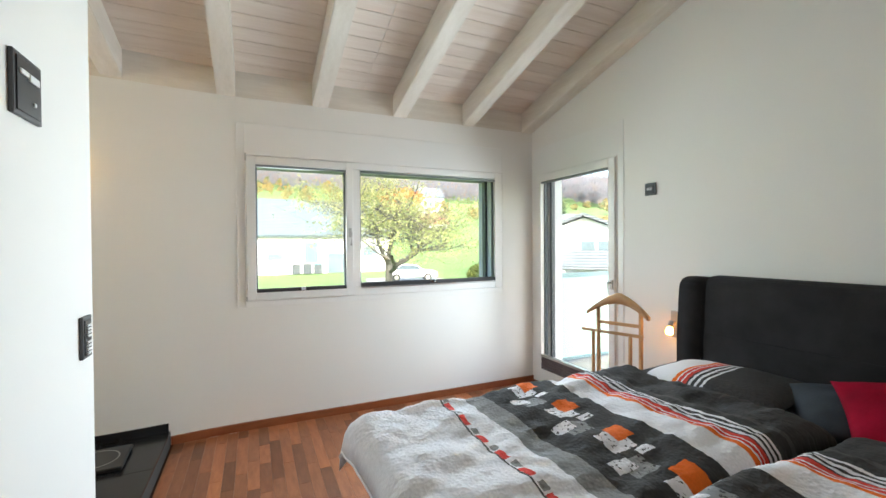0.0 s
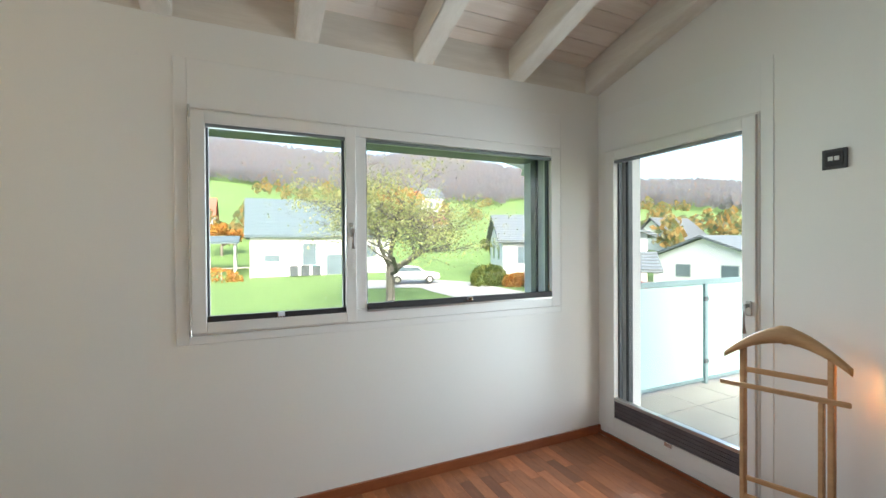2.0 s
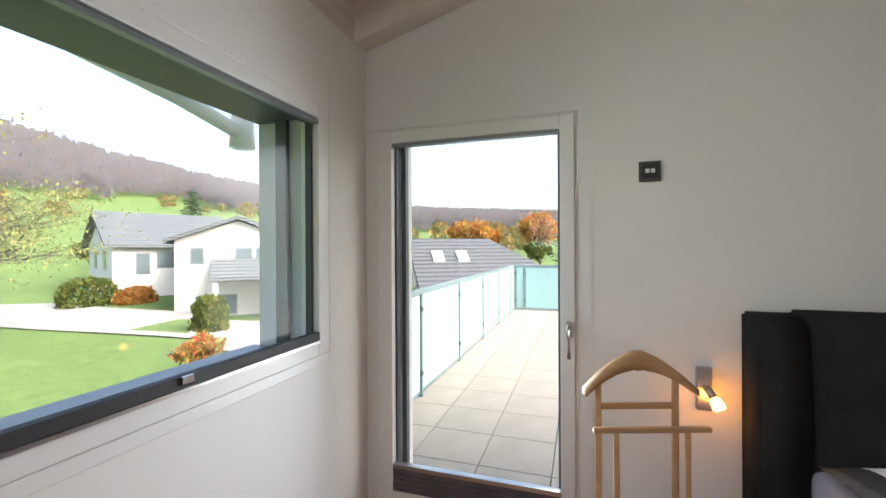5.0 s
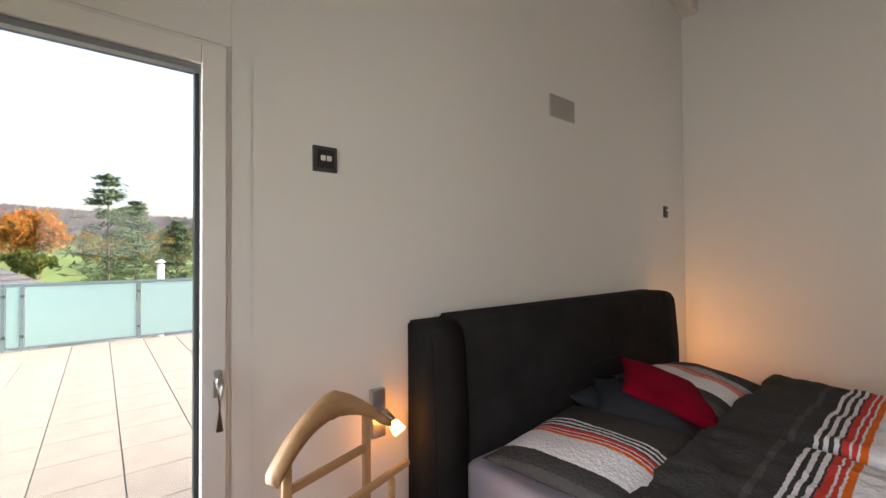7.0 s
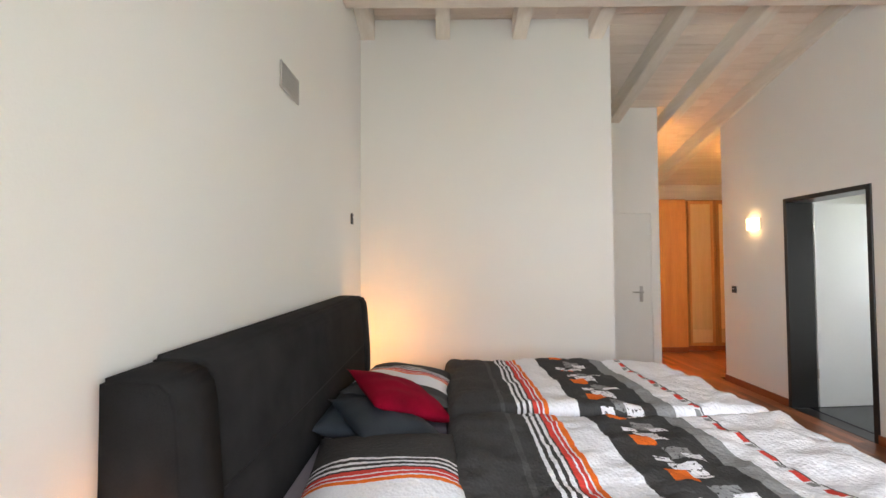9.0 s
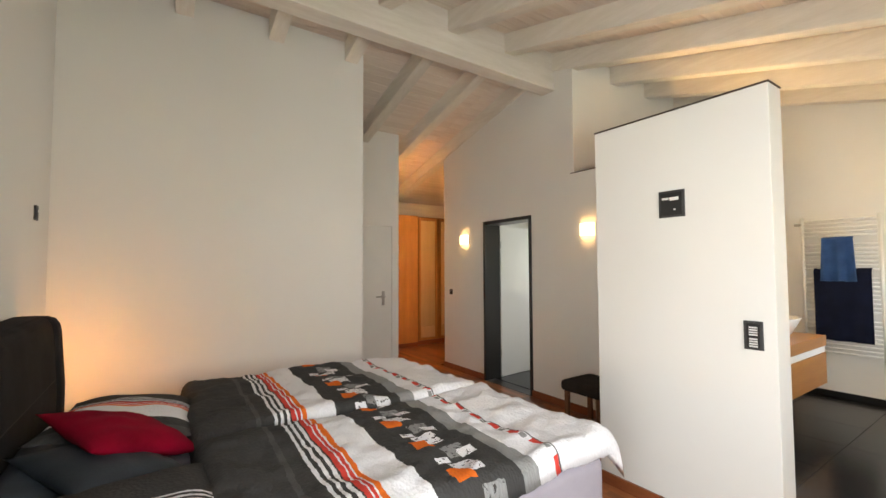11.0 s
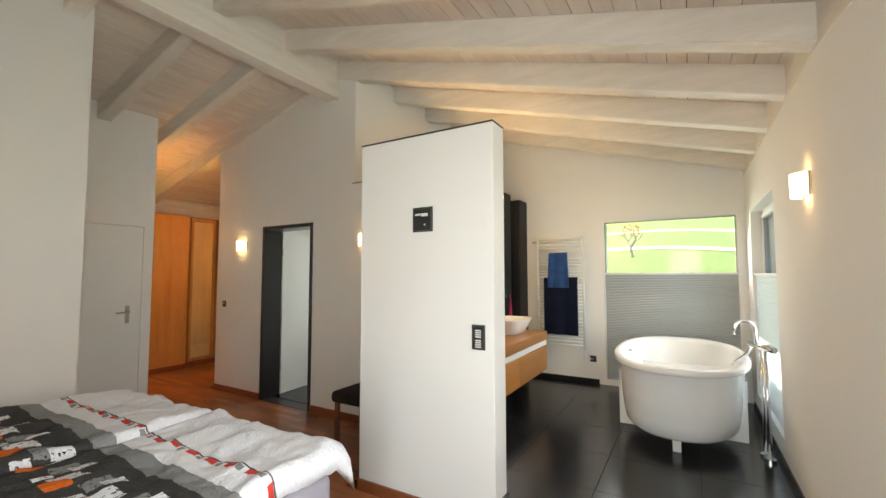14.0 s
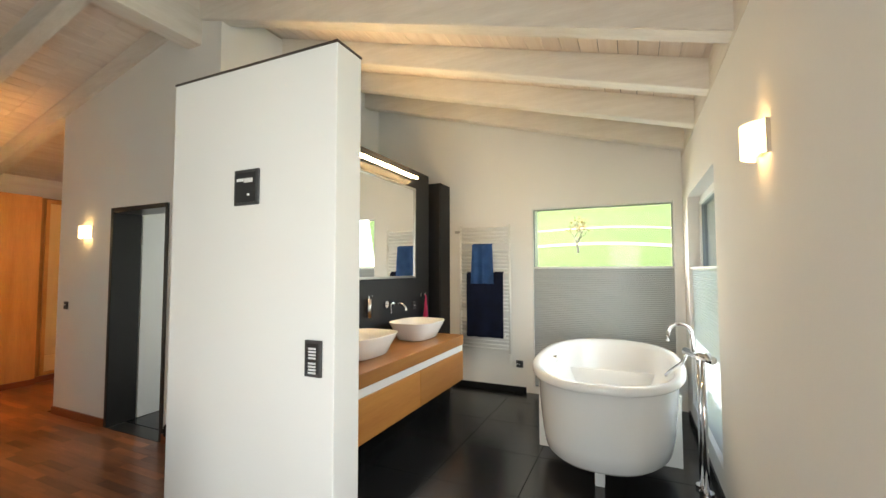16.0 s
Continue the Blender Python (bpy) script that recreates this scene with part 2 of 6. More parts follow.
def cloth_pattern(name, duvet):
    """Printed seersucker bed linen. u runs in metres from the head end, v across."""
    m = Mat(name)
    uv = m.node("TexCoord").outputs["UV"]
    sep = m.node("SeparateXYZ")
    m.set(sep, 0, uv)
    wob = m.math("MULTIPLY", m.math("SUBTRACT", m.noise(uv, 45, 2), 0.5), 0.012)
    u = m.math("ADD", sep.outputs[0], wob)
    v = m.math("ADD", sep.outputs[1], wob)
    GREY, LIGHT, CREAM = (0.052, 0.050, 0.049), (0.26, 0.26, 0.26), (0.80, 0.79, 0.82)
    LINE, REDC, ORANGE = (0.085, 0.083, 0.08), (0.66, 0.06, 0.045), (0.80, 0.16, 0.02)
    s = [(0, GREY), (0.255, LINE), (0.28, GREY), (0.335, CREAM), (0.347, GREY), (0.363, CREAM), (0.375, GREY),
         (0.391, CREAM), (0.403, GREY), (0.413, REDC), (0.432, CREAM), (0.437, REDC), (0.455, CREAM), (0.46, ORANGE), (0.48, CREAM)]
    if duvet:
        s += [(0.62, GREY), (0.985, LIGHT), (1.075, CREAM), (1.195, LINE), (1.20, CREAM)]
        span = 1.8
    else:
        s = [(a if i == 0 else a - 0.03, c) for i, (a, c) in enumerate(s) if i not in (1, 2)]
        s += [(0.60, GREY), (0.67, LINE)]
        span = 0.8
    c = m.ramp(m.math("DIVIDE", u, span), [(a / span, col) for a, col in s], "CONSTANT")

    def rect(u0, u1, v0, v1, period):
        f = m.math("MULTIPLY", m.math("FRACT", m.math("DIVIDE", m.math("ADD", v, 3.0), period)), period)
        a = m.math("MULTIPLY", m.math("GREATER_THAN", u, u0), m.math("LESS_THAN", u, u1))
        b = m.math("MULTIPLY", m.math("GREATER_THAN", f, v0), m.math("LESS_THAN", f, v1))
        return m.math("MULTIPLY", a, b)

    if duvet:
        rag = m.math("GREATER_THAN", m.noise(uv, 60, 3), 0.40)
        for (u0, u1, v0, v1), col in (((0.76, 0.86, 0.00, 0.10), CREAM), ((0.72, 0.80, 0.045, 0.13), ORANGE),
                                      ((0.80, 0.90, 0.15, 0.235), LIGHT), ((0.85, 0.93, 0.19, 0.245), CREAM), ((0.73, 0.79, 0.225, 0.26), CREAM)):
            k = rect(u0, u1, v0, v1, 0.27)
            c = m.mix(k if col == ORANGE else m.math("MULTIPLY", k, rag), c, col)
        c = m.mix(rect(1.17, 1.195, 0.02, 0.085, 0.135), c, REDC)
        c = m.mix(rect(1.165, 1.19, 0.095, 0.13, 0.135), c, LIGHT)
    vor = m.node("TexVoronoi")
    m.set(vor, "Vector", uv)
    m.set(vor, "Scale", 75.0)
    soft = m.noise(uv, 16, 5)
    h = m.math("ADD", vor.outputs["Distance"], soft)
    c = m.mix(0.13, c, m.ramp(m.noise(uv, 160, 2), [(0.35, (0.25, 0.25, 0.25)), (0.65, (1.0, 1.0, 1.0))]), "MULTIPLY")
    m.bump(h, 0.42, 0.009)
    return m.out(c, 0.9, 0.0, Specular_IOR_Level=0.2)


DUVET = cloth_pattern("duvet_print", True)
PILLOWCASE = cloth_pattern("pillow_print", False)


# ---------------------------------------------------------------- mesh helpers
def thing(name, loc, label, category, group="", kind=""):
    e = new(name)
    e.location = loc
    e.empty_display_size = 0.05
    return tagged(e, label, category, group, kind)


def offset_of(parent):
    """Meshes are given in world metres, so only a thing's Empty stands off the origin."""
    return Vector(parent.location) if parent.data is None else Vector((0, 0, 0))


def part(name, bm, material, parent=None, label="", smooth=False):
    """Link a bmesh, given in world metres, as one mesh object under a thing or a part."""
    me = bpy.data.meshes.new(name)
    bm.normal_update()
    bm.to_mesh(me)
    bm.free()
    me.materials.append(material)
    if smooth:
        for p in me.polygons:
            p.use_smooth = True
    ob = new(name, me)
    if parent is not None:
        ob.parent = parent
        ob.matrix_parent_inverse = Matrix.Translation(-offset_of(parent))
    if label:
        tagged(ob, label)
    return ob


def solid(name, bm, material, label, category, kind="", group="", smooth=False):
    return tagged(part(name, bm, material, None, "", smooth), label, category, group, kind)


def box(bm, x0, x1, y0, y1, z0, z1, bevel=0.0, segs=2):
    r = bmesh.ops.create_cube(bm, size=1.0, matrix=Matrix.Translation(((x0 + x1) / 2, (y0 + y1) / 2, (z0 + z1) / 2))
                              @ Matrix.Diagonal((abs(x1 - x0), abs(y1 - y0), abs(z1 - z0), 1)))
    if bevel:
        es = list({e for v in r["verts"] for e in v.link_edges})
        bmesh.ops.bevel(bm, geom=es, offset=bevel, segments=segs, affect="EDGES", profile=0.5)
    return bm


def boxes(*specs, bevel=0.0):
    bm = bmesh.new()
    for s in specs:
        box(bm, *s, bevel=bevel)
    return bm


def rod(bm, a, b, r0, r1=None, n=12):
    a, b = Vector(a), Vector(b)
    d = b - a
    m = Matrix.Translation((a + b) / 2) @ d.to_track_quat("Z", "Y").to_matrix().to_4x4()
    bmesh.ops.create_cone(bm, cap_ends=True, segments=n, radius1=r0, radius2=r0 if r1 is None else r1, depth=d.length, matrix=m)
    return bm


def tube(bm, pts, r, n=10):
    """A round bar along a polyline."""
    pts = [Vector(p) for p in pts]
    rings = []
    for i, p in enumerate(pts):
        d = (pts[min(i + 1, len(pts) - 1)] - pts[max(i - 1, 0)]).normalized()
        q = d.to_track_quat("Z", "Y")
        rings.append([bm.verts.new(p + q @ Vector((r * math.cos(a), r * math.sin(a), 0))) for a in [2 * math.pi * k / n for k in range(n)]])
    for a, b in zip(rings, rings[1:]):
        for k in range(n):
            bm.faces.new((a[k], a[(k + 1) % n], b[(k + 1) % n], b[k]))
    bm.faces.new(rings[0][::-1])
    bm.faces.new(rings[-1])
    return bm


def prism(bm, poly, axis, a, b):
    """Extrude a polygon along axis x or y or z from a to b. poly holds the two other coordinates."""
    def at(p, h):
        return {"x": (h, p[0], p[1]), "y": (p[0], h, p[1]), "z": (p[0], p[1], h)}[axis]
    lo = [bm.verts.new(at(p, a)) for p in poly]
    hi = [bm.verts.new(at(p, b)) for p in poly]
    n = len(poly)
    fs = [bm.faces.new(lo), bm.faces.new(hi)]
    for i in range(n):
        fs.append(bm.faces.new((lo[i], lo[(i + 1) % n], hi[(i + 1) % n], hi[i])))
    bmesh.ops.recalc_face_normals(bm, faces=fs)
    return bm


def holed(bm, axis, a, b, u0, u1, z0, z1, holes=()):
    """A wall slab from a to b across its axis, u0..u1 along, with rectangular holes (u0, u1, z0, z1)."""
    us = sorted({u0, u1, *[h[0] for h in holes], *[h[1] for h in holes]})
    for p, q in zip(us, us[1:]):
        mid = (p + q) / 2
        z = z0
        for h in sorted([h for h in holes if h[0] < mid < h[1]], key=lambda h: h[2]):
            if h[2] > z:
                box(bm, *((a, b, p, q) if axis == "x" else (p, q, a, b)), z, h[2])
            z = h[3]
        if z1 > z:
            box(bm, *((a, b, p, q) if axis == "x" else (p, q, a, b)), z, z1)
    return bm


def sweep_yz(bm, prof, x):
    return [bm.verts.new((x, p[0], p[1])) for p in prof]

# ---------------------------------------------------------------- structure
TW, TE = 0.33, 0.245                     # thickness of the outer walls, of the gable wall by the terrace
WIN = (0.55, 2.92, 1.012, 2.17)          # bedroom window, x0 x1 z0 z1
NBW = (-2.97, -1.59, 0.30, 2.155)         # bathroom window in the north wall
WBW = (2.78, 4.22, 0.16, 2.20)           # bathroom window in the west wall, y0 y1 z0 z1
WWW = (-1.10, 0.10, 1.00, 2.10)          # washroom window in the west wall, y0 y1 z0 z1
DOOR = (3.222, 4.285, 0.03, 2.163)         # terrace door, y0 y1 z0 z1
BD = (-0.805, 0.07, 0.0, 2.10)           # black-framed door, y0 y1 z0 z1

def ease(f):
    """The north wall swings softly inwards as it enters the bathroom."""
    return 0.48 - 0.90 * f, YN - (YN - YNB) * f * f * (3 - 2 * f)


bm = holed(bmesh.new(), "y", YN, YN + TW, XW - TW, XE + TE, -3.2, 2.615, [WIN, NBW])
holed(bm, "y", YNB, YN, XW, -0.42, 0, 2.615, [NBW])
for k in range(16):
    (xa, ya), (xb, yb) = ease(k / 16), ease((k + 1) / 16)
    prism(bm, [(xa, YN), (xb, YN), (xb, yb), (xa, ya - 1e-5)], "z", 0, 2.615)
solid("wall_north", bm, WALL, "white plastered outer wall with two windows", "wall", "structure")


def gable(bm, x0, x1, y0, y1, zlow):
    """The part of a cross wall above zlow, cut by the roof boarding."""
    ys = [y0] + ([YR] if y0 < YR < y1 else []) + [y1]
    poly = [(y0, zlow), (y1, zlow)] + [(y, raft_z(y) + RD - 0.01) for y in reversed(ys)]
    return prism(bm, poly, "x", x0, x1)


bm = holed(bmesh.new(), "x", XE, XE + TE, -4.1, YN, -3.2, 2.5, [DOOR])
gable(bm, XE, XE + TE, -3.6, YN, 2.5)
solid("wall_east", bm, WALL, "white plastered gable wall with the terrace door", "wall", "structure")

bm = holed(bmesh.new(), "x", XW - TW, XW, -4.1, YN, -3.2, 2.5, [WBW, WWW])
gable(bm, XW - TW, XW, -3.6, YN, 2.5)
solid("wall_west", bm, WALL, "white plastered gable wall with the bathroom window", "wall", "structure")

bm = bmesh.new()
prism(bm, [(YS - 0.15, 0), (YS, 0), (YS, raft_z(YS) + RD - 0.01), (YS - 0.15, raft_z(YS - 0.15) + RD - 0.01)], "x", XS, XE)
prism(bm, [(YH, 0), (YS - 0.15, 0), (YS - 0.15, raft_z(YS - 0.15) + RD - 0.01), (YH, raft_z(YH) + RD - 0.01)], "x", XS, XS + 0.12)
solid("wall_south", bm, WALL, "white plastered wall behind the bed", "wall", "structure")

bm = bmesh.new()
HD = (0.00, 0.86, 0.0, 2.06)
holed(bm, "y", YH - 0.12, YH, XH, XS + 0.12, 0, 3.0, [HD])
prism(bm, [(YH - 0.12, 3.0), (YH, 3.0), (YH, raft_z(YH) + RD - 0.01), (YH - 0.12, raft_z(YH - 0.12) + RD - 0.01)], "x", XH, XS + 0.12)
prism(bm, [(-4.0, 0), (YH - 0.12, 0), (YH - 0.12, raft_z(YH - 0.12) + RD - 0.01), (-4.0, raft_z(-4.0) + RD - 0.01)], "x", XH, XH + 0.12)
solid("wall_hall", bm, WALL, "white wall with a flush white door", "wall", "structure")

bm = holed(bmesh.new(), "x", XC - 0.25, XC, YC, 1.55, 0, TOPV, [BD])
prism(bm, [(YC, TOPV), (YU, TOPV), (YU, raft_z(YU) + 0.15), (YR, raft_z(YR) + RD - 0.01), (YC, raft_z(YC) + RD - 0.01)], "x", XC - 0.25, XC)
solid("wall_sconces", bm, WALL, "white wall with two sconces and a black-framed door", "wall", "structure")

bm = bmesh.new()
box(bm, XW, XC - 0.25, 0.55, YU, 0, raft_z(YU) + RD - 0.02)
solid("wall_upper", bm, WALL, "white wall above the low bathroom block", "wall", "structure")
bm = boxes((-2.87, XP0 - 0.002, 1.55, YV, 0, TOPV), (-2.87, XC - 0.252, YU, 1.55, TOPV - 0.08, TOPV), (-2.87, -2.79, YU, 1.55, 0, TOPV - 0.08))
solid("wall_vanity", bm, WALL, "low white wall behind the washbasins", "wall", "structure")
bm = boxes((-3.2, XC - 0.25, YC - 0.12, YC, 0, raft_z(YC) + RD - 0.02))
solid("wall_washroom", bm, WALL, "white wall closing the small washroom", "wall", "structure")
bm = boxes((XW, XE, -4.1, -4.0, 0, 2.95))
solid("wall_far", bm, WALL, "white wall behind the wardrobe", "wall", "structure")

# partition with the dark cap line
part_wall = solid("wall_partition", boxes((XP0, XP1, YP0, YP1, 0, 2.455), bevel=0.004), WALL, "free-standing white partition between bed and bath", "wall", "structure")
solid("trim_partition", boxes((XP0 - 0.002, XP1 + 0.002, YP0 - 0.002, YP1 + 0.002, 2.456, 2.465)), CAPBROWN, "thin dark metal cap on the partition", "trim", "structure")
solid("trim_low_wall", boxes((-2.875, XC + 0.003, 0.65, 1.66, TOPV + 0.001, TOPV + 0.010)), CAPBROWN, "thin dark cap on the low wall", "trim", "structure")

# ceiling boards, one mesh, and the roof above
bm = bmesh.new()
rng = random.Random(4)
y = YN + 0.02
while y > -4.0:
    w = 0.118
    for xa, xb in ((XW, -0.7), (-0.698, 1.5), (1.502, XE)):
        cut = rng.uniform(-0.3, 0.3) if xb < 3 else 0
        ya, yb = y, max(y - w, -4.0)
        za, zb = raft_z(ya) + RD, raft_z(yb) + RD
        prism(bm, [(ya, za), (yb, zb), (yb, zb + 0.02), (ya, za + 0.02)], "x", xa, xb)
    y -= w + 0.005
solid("ceiling", bm, BOARD, "sloping ceiling of whitewashed pine boards", "ceiling", "structure")

bm = bmesh.new()
for ya, yb in ((YN + 0.55, YR), (YR, -4.6)):
    ext = lambda y: raft_z(y) + RD + 0.025
    prism(bm, [(ya, ext(ya)), (yb, ext(yb)), (yb, ext(yb) + 0.22), (ya, ext(ya) + 0.22)], "x", XW - 1.0, XE + 0.9)
solid("roof", bm, varied("dark_roof", (0.05, 0.05, 0.055), 0.7), "grey gable roof over the room", "roof", "structure")

# rafters, ridge beam, wall plates
RAFT = [2.537, 1.834, 1.131, 0.428, -0.275, -0.978, -1.681, -2.384, -3.087]
for i, x in enumerate([XE - 0.066] + RAFT):
    bm = bmesh.new()
    hw = 0.065
    ya, yb = YN, YR + 0.09
    prism(bm, [(ya, raft_z(ya)), (yb, raft_z(yb)), (yb, raft_z(yb) + RD + 0.001), (ya, raft_z(ya) + RD + 0.001)], "x", x - hw, x + hw)
    bmesh.ops.bevel(bm, geom=[e for e in bm.edges if abs(e.verts[0].co.y - e.verts[1].co.y) > 1], offset=0.006, segments=2, affect="EDGES")
    solid("rafter", bm, BEAM, "whitewashed timber rafter under the boards", "beam", "structure", "north rafters")
    if i < 7:
        bm = bmesh.new()
        ya, yb = YR - 0.09, (YS if x > XS else -4.0)
        prism(bm, [(ya, raft_z(ya)), (yb, raft_z(yb)), (yb, raft_z(yb) + RD + 0.001), (ya, raft_z(ya) + RD + 0.001)], "x", x - hw, x + hw)
        bmesh.ops.bevel(bm, geom=[e for e in bm.edges if abs(e.verts[0].co.y - e.verts[1].co.y) > 0.4], offset=0.006, segments=2, affect="EDGES")
        solid("rafter", bm, BEAM, "whitewashed timber rafter falling towards the hall", "beam", "structure", "south rafters")
bm = boxes((XC - 0.05, XE, YR - 0.09, YR + 0.09, raft_z(YR) - 0.245, raft_z(YR) + RD - 0.02), bevel=0.008)
solid("ridge_beam", bm, RIDGE, "whitewashed timber ridge beam", "beam", "structure")
bm = boxes((0.48, XE, YN - 0.003, YN + 0.05, 2.615, 2.84), (XW, -0.42, YNB - 0.003, YN + 0.05, 2.615, 2.84))
for k in range(16):
    (xa, ya), (xb, yb) = ease(k / 16), ease((k + 1) / 16)
    prism(bm, [(xa, YN + 0.05), (xb, YN + 0.05), (xb, yb - 0.003), (xa, ya - 0.003)], "z", 2.615, 2.84)
solid("wall_plate", bm, RIDGE, "whitewashed timber wall plate under the boards", "beam", "structure")
bm = boxes((XW, XH - 0.001, -4.0, -3.86, 2.5, 2.8), bevel=0.006)
solid("wall_plate", bm, RIDGE, "whitewashed timber beam above the wardrobe", "beam", "structure")

# floors
FZ = -0.012
solid("floor", boxes((XW - TW, XE + 0.02, -4.1, YN, -0.30, FZ)), SUBFLOOR, "red-brown strip parquet floor", "floor", "structure")
BF = solid("floor_bath", boxes((XW, 0.04, YV, YN, FZ + 0.001, ZB - 0.012), (XW, -2.87, YU, YV - 0.001, FZ + 0.001, ZB - 0.012), (-3.2, XC - 0.02, YC, 0.548, FZ + 0.001, 0.0)), GROUT,
           "raised black tiled bathroom floor", "floor", "structure")

# baseboards
bb = boxes((0.48, XE - 0.001, YN - 0.016, YN - 0.0005, 0, 0.062))
for k in range(8):
    (xa, ya), (xb, yb) = ease(k / 16), ease((k + 1) / 16)
    prism(bb, [(xa, ya - 0.0005), (max(xb, 0.045), yb - 0.0005), (max(xb, 0.045), yb - 0.016), (xa, ya - 0.016)], "z", 0, 0.062)
solid("baseboard", bb, SKIRT, "red-brown wooden skirting under the window", "baseboard", "structure")
bb = boxes((XE - 0.016, XE - 0.0005, YS, 3.205, 0, 0.062), (XE - 0.016, XE - 0.0065, 3.2055, YN - 0.017, 0, 0.029))
solid("baseboard", bb, SKIRT, "red-brown wooden skirting behind the bed", "baseboard", "structure")
bb = boxes((XC + 0.0005, XC + 0.016, YC, BD[0], 0, 0.075), (XC + 0.0005, XC + 0.016, BD[1], 1.549, 0, 0.075))
solid("baseboard", bb, SKIRT, "red-brown wooden skirting along the sconce wall", "baseboard", "structure")
bb = boxes((XP1 + 0.0005, XP1 + 0.016, YP0, YP1 - 0.12, 0, 0.075))
solid("baseboard", bb, SKIRT, "red-brown wooden skirting on the partition", "baseboard", "structure")
bb = boxes((XS, XE - 0.02, YS + 0.0005, YS + 0.016, 0, 0.062))
solid("baseboard", bb, SKIRT, "red-brown wooden skirting on the bed wall", "baseboard", "structure")
bb = boxes((XW + 0.001, XW + 0.014, 1.79, 2.70, ZB, ZB + 0.06))
solid("baseboard", bb, TILE, "black tile skirting under the towel radiator", "baseboard", "structure")
bb = boxes((-3.2, -0.42, YNB - 0.013, YNB - 0.001, ZB, ZB + 0.06))
for k in range(8, 16):
    (xa, ya), (xb, yb) = ease(k / 16), ease((k + 1) / 16)
    prism(bb, [(xa, ya - 0.001), (xb, yb - 0.001), (xb, yb - 0.013), (xa, ya - 0.013)], "z", ZB, ZB + 0.06)
solid("baseboard", bb, TILE, "black tile skirting along the bathroom wall", "baseboard", "structure")
bb = boxes((XP0 - 0.014, XP1 + 0.0145, YP1 + 0.001, YP1 + 0.013, 0, ZB + 0.07), (XP1 + 0.0005, XP1 + 0.0145, YP1 - 0.119, YP1 + 0.001, 0, ZB + 0.07))
solid("baseboard", bb, TILE, "black tile skirting round the partition end", "baseboard", "structure")


# ---------------------------------------------------------------- windows and doors
def ring(bm, axis, a, b, u0, u1, z0, z1, w):
    """A rectangular frame of bar width w (or left, right, bottom, top)."""
    l, r, bo, to = w if hasattr(w, "__len__") else (w, w, w, w)
    def add(p, q, zz0, zz1):
        box(bm, *((a, b, p, q) if axis == "x" else (p, q, a, b)), zz0, zz1, bevel=0.003, segs=1)
    add(u0, u0 + l, z0, z1)
    add(u1 - r, u1, z0, z1)
    add(u0 + l, u1 - r, z0, z0 + bo)
    add(u0 + l, u1 - r, z1 - to, z1)
    return bm


def pane(bm, name, parent, mat=None):
    ob = part(name, bm, mat or GLASS, parent)
    ob.visible_shadow = False
    return ob


w1 = thing("window_1", (1.7, YN + 0.06, 1.0), "white two-part window with dark pleated blinds drawn down", "window", kind="structure")
part("surround", ring(bmesh.new(), "y", YN - 0.004, YN + 0.02, 0.49, 2.925, 0.967, 2.42, (0.06, 0.004, 0.045, 0.25)), WHITE, w1, "flush white surround panel")
part("window_frame", ring(bmesh.new(), "y", YN - 0.006, YN + 0.09, 0.551, 2.919, 1.014, 2.168, (0.01, 0.085, 0.08, 0.06)), WHITE, w1)
part("mullion", boxes((1.40, 1.462, YN - 0.004, YN + 0.09, 1.094, 2.107), bevel=0.003), WHITE, w1)
part("sash", ring(bmesh.new(), "y", YN - 0.018, YN + 0.07, 0.562, 1.399, 1.024, 2.158, (0.066, 0.06, 0.055, 0.06)), WHITE, w1, "white casement sash")
for x0, x1 in ((0.628, 1.339), (1.462, 2.834)):
    z0 = 1.079 if x0 < 1 else 1.094
    pane(boxes((x0, x1, YN + 0.04, YN + 0.05, z0, 2.10)), "pane", w1)
    part("gasket", ring(bmesh.new(), "y", YN + 0.024, YN + 0.06, x0, x1, z0, 2.099, 0.012), ANTHRACITE, w1, "dark glazing gasket")
    part("blind", boxes((x0 + 0.001, x1 - 0.001, YN - 0.012, YN + 0.022, z0 - 0.008, z0 + 0.03), bevel=0.003), BLINDBLACK, w1, "dark folded pleated blind")
    part("blind_rail", boxes((x0 + 0.001, x1 - 0.001, YN - 0.014, YN + 0.018, z0 - 0.02, z0 - 0.009)), STEEL, w1)
    part("blind_rail", boxes((x0 + 0.001, x1 - 0.001, YN - 0.008, YN + 0.02, 2.08, 2.098)), FRAMEGREY, w1)
    part("blind_grip", boxes(((x0 + x1) / 2 - 0.02, (x0 + x1) / 2 + 0.02, YN - 0.022, YN - 0.013, z0 + 0.004, z0 + 0.03), bevel=0.003), CHROME, w1)
bm = boxes((1.357, 1.381, YN - 0.034, YN - 0.018, 1.52, 1.60), bevel=0.004)
hd = part("handle", bm, STEEL, w1, "brushed steel window handle")
bm = tube(bmesh.new(), [(1.369, YN - 0.035, 1.57), (1.369, YN - 0.062, 1.568), (1.369, YN - 0.066, 1.555), (1.369, YN - 0.064, 1.45)], 0.009)
part("lever", bm, STEEL, hd, smooth=True)
part("hinge", rod(bmesh.new(), (0.557, YN - 0.02, 2.12), (0.557, YN - 0.02, 2.18), 0.006), STEEL, w1)
part("hinge", rod(bmesh.new(), (0.557, YN - 0.02, 1.015), (0.557, YN - 0.02, 1.05), 0.006), STEEL, w1)
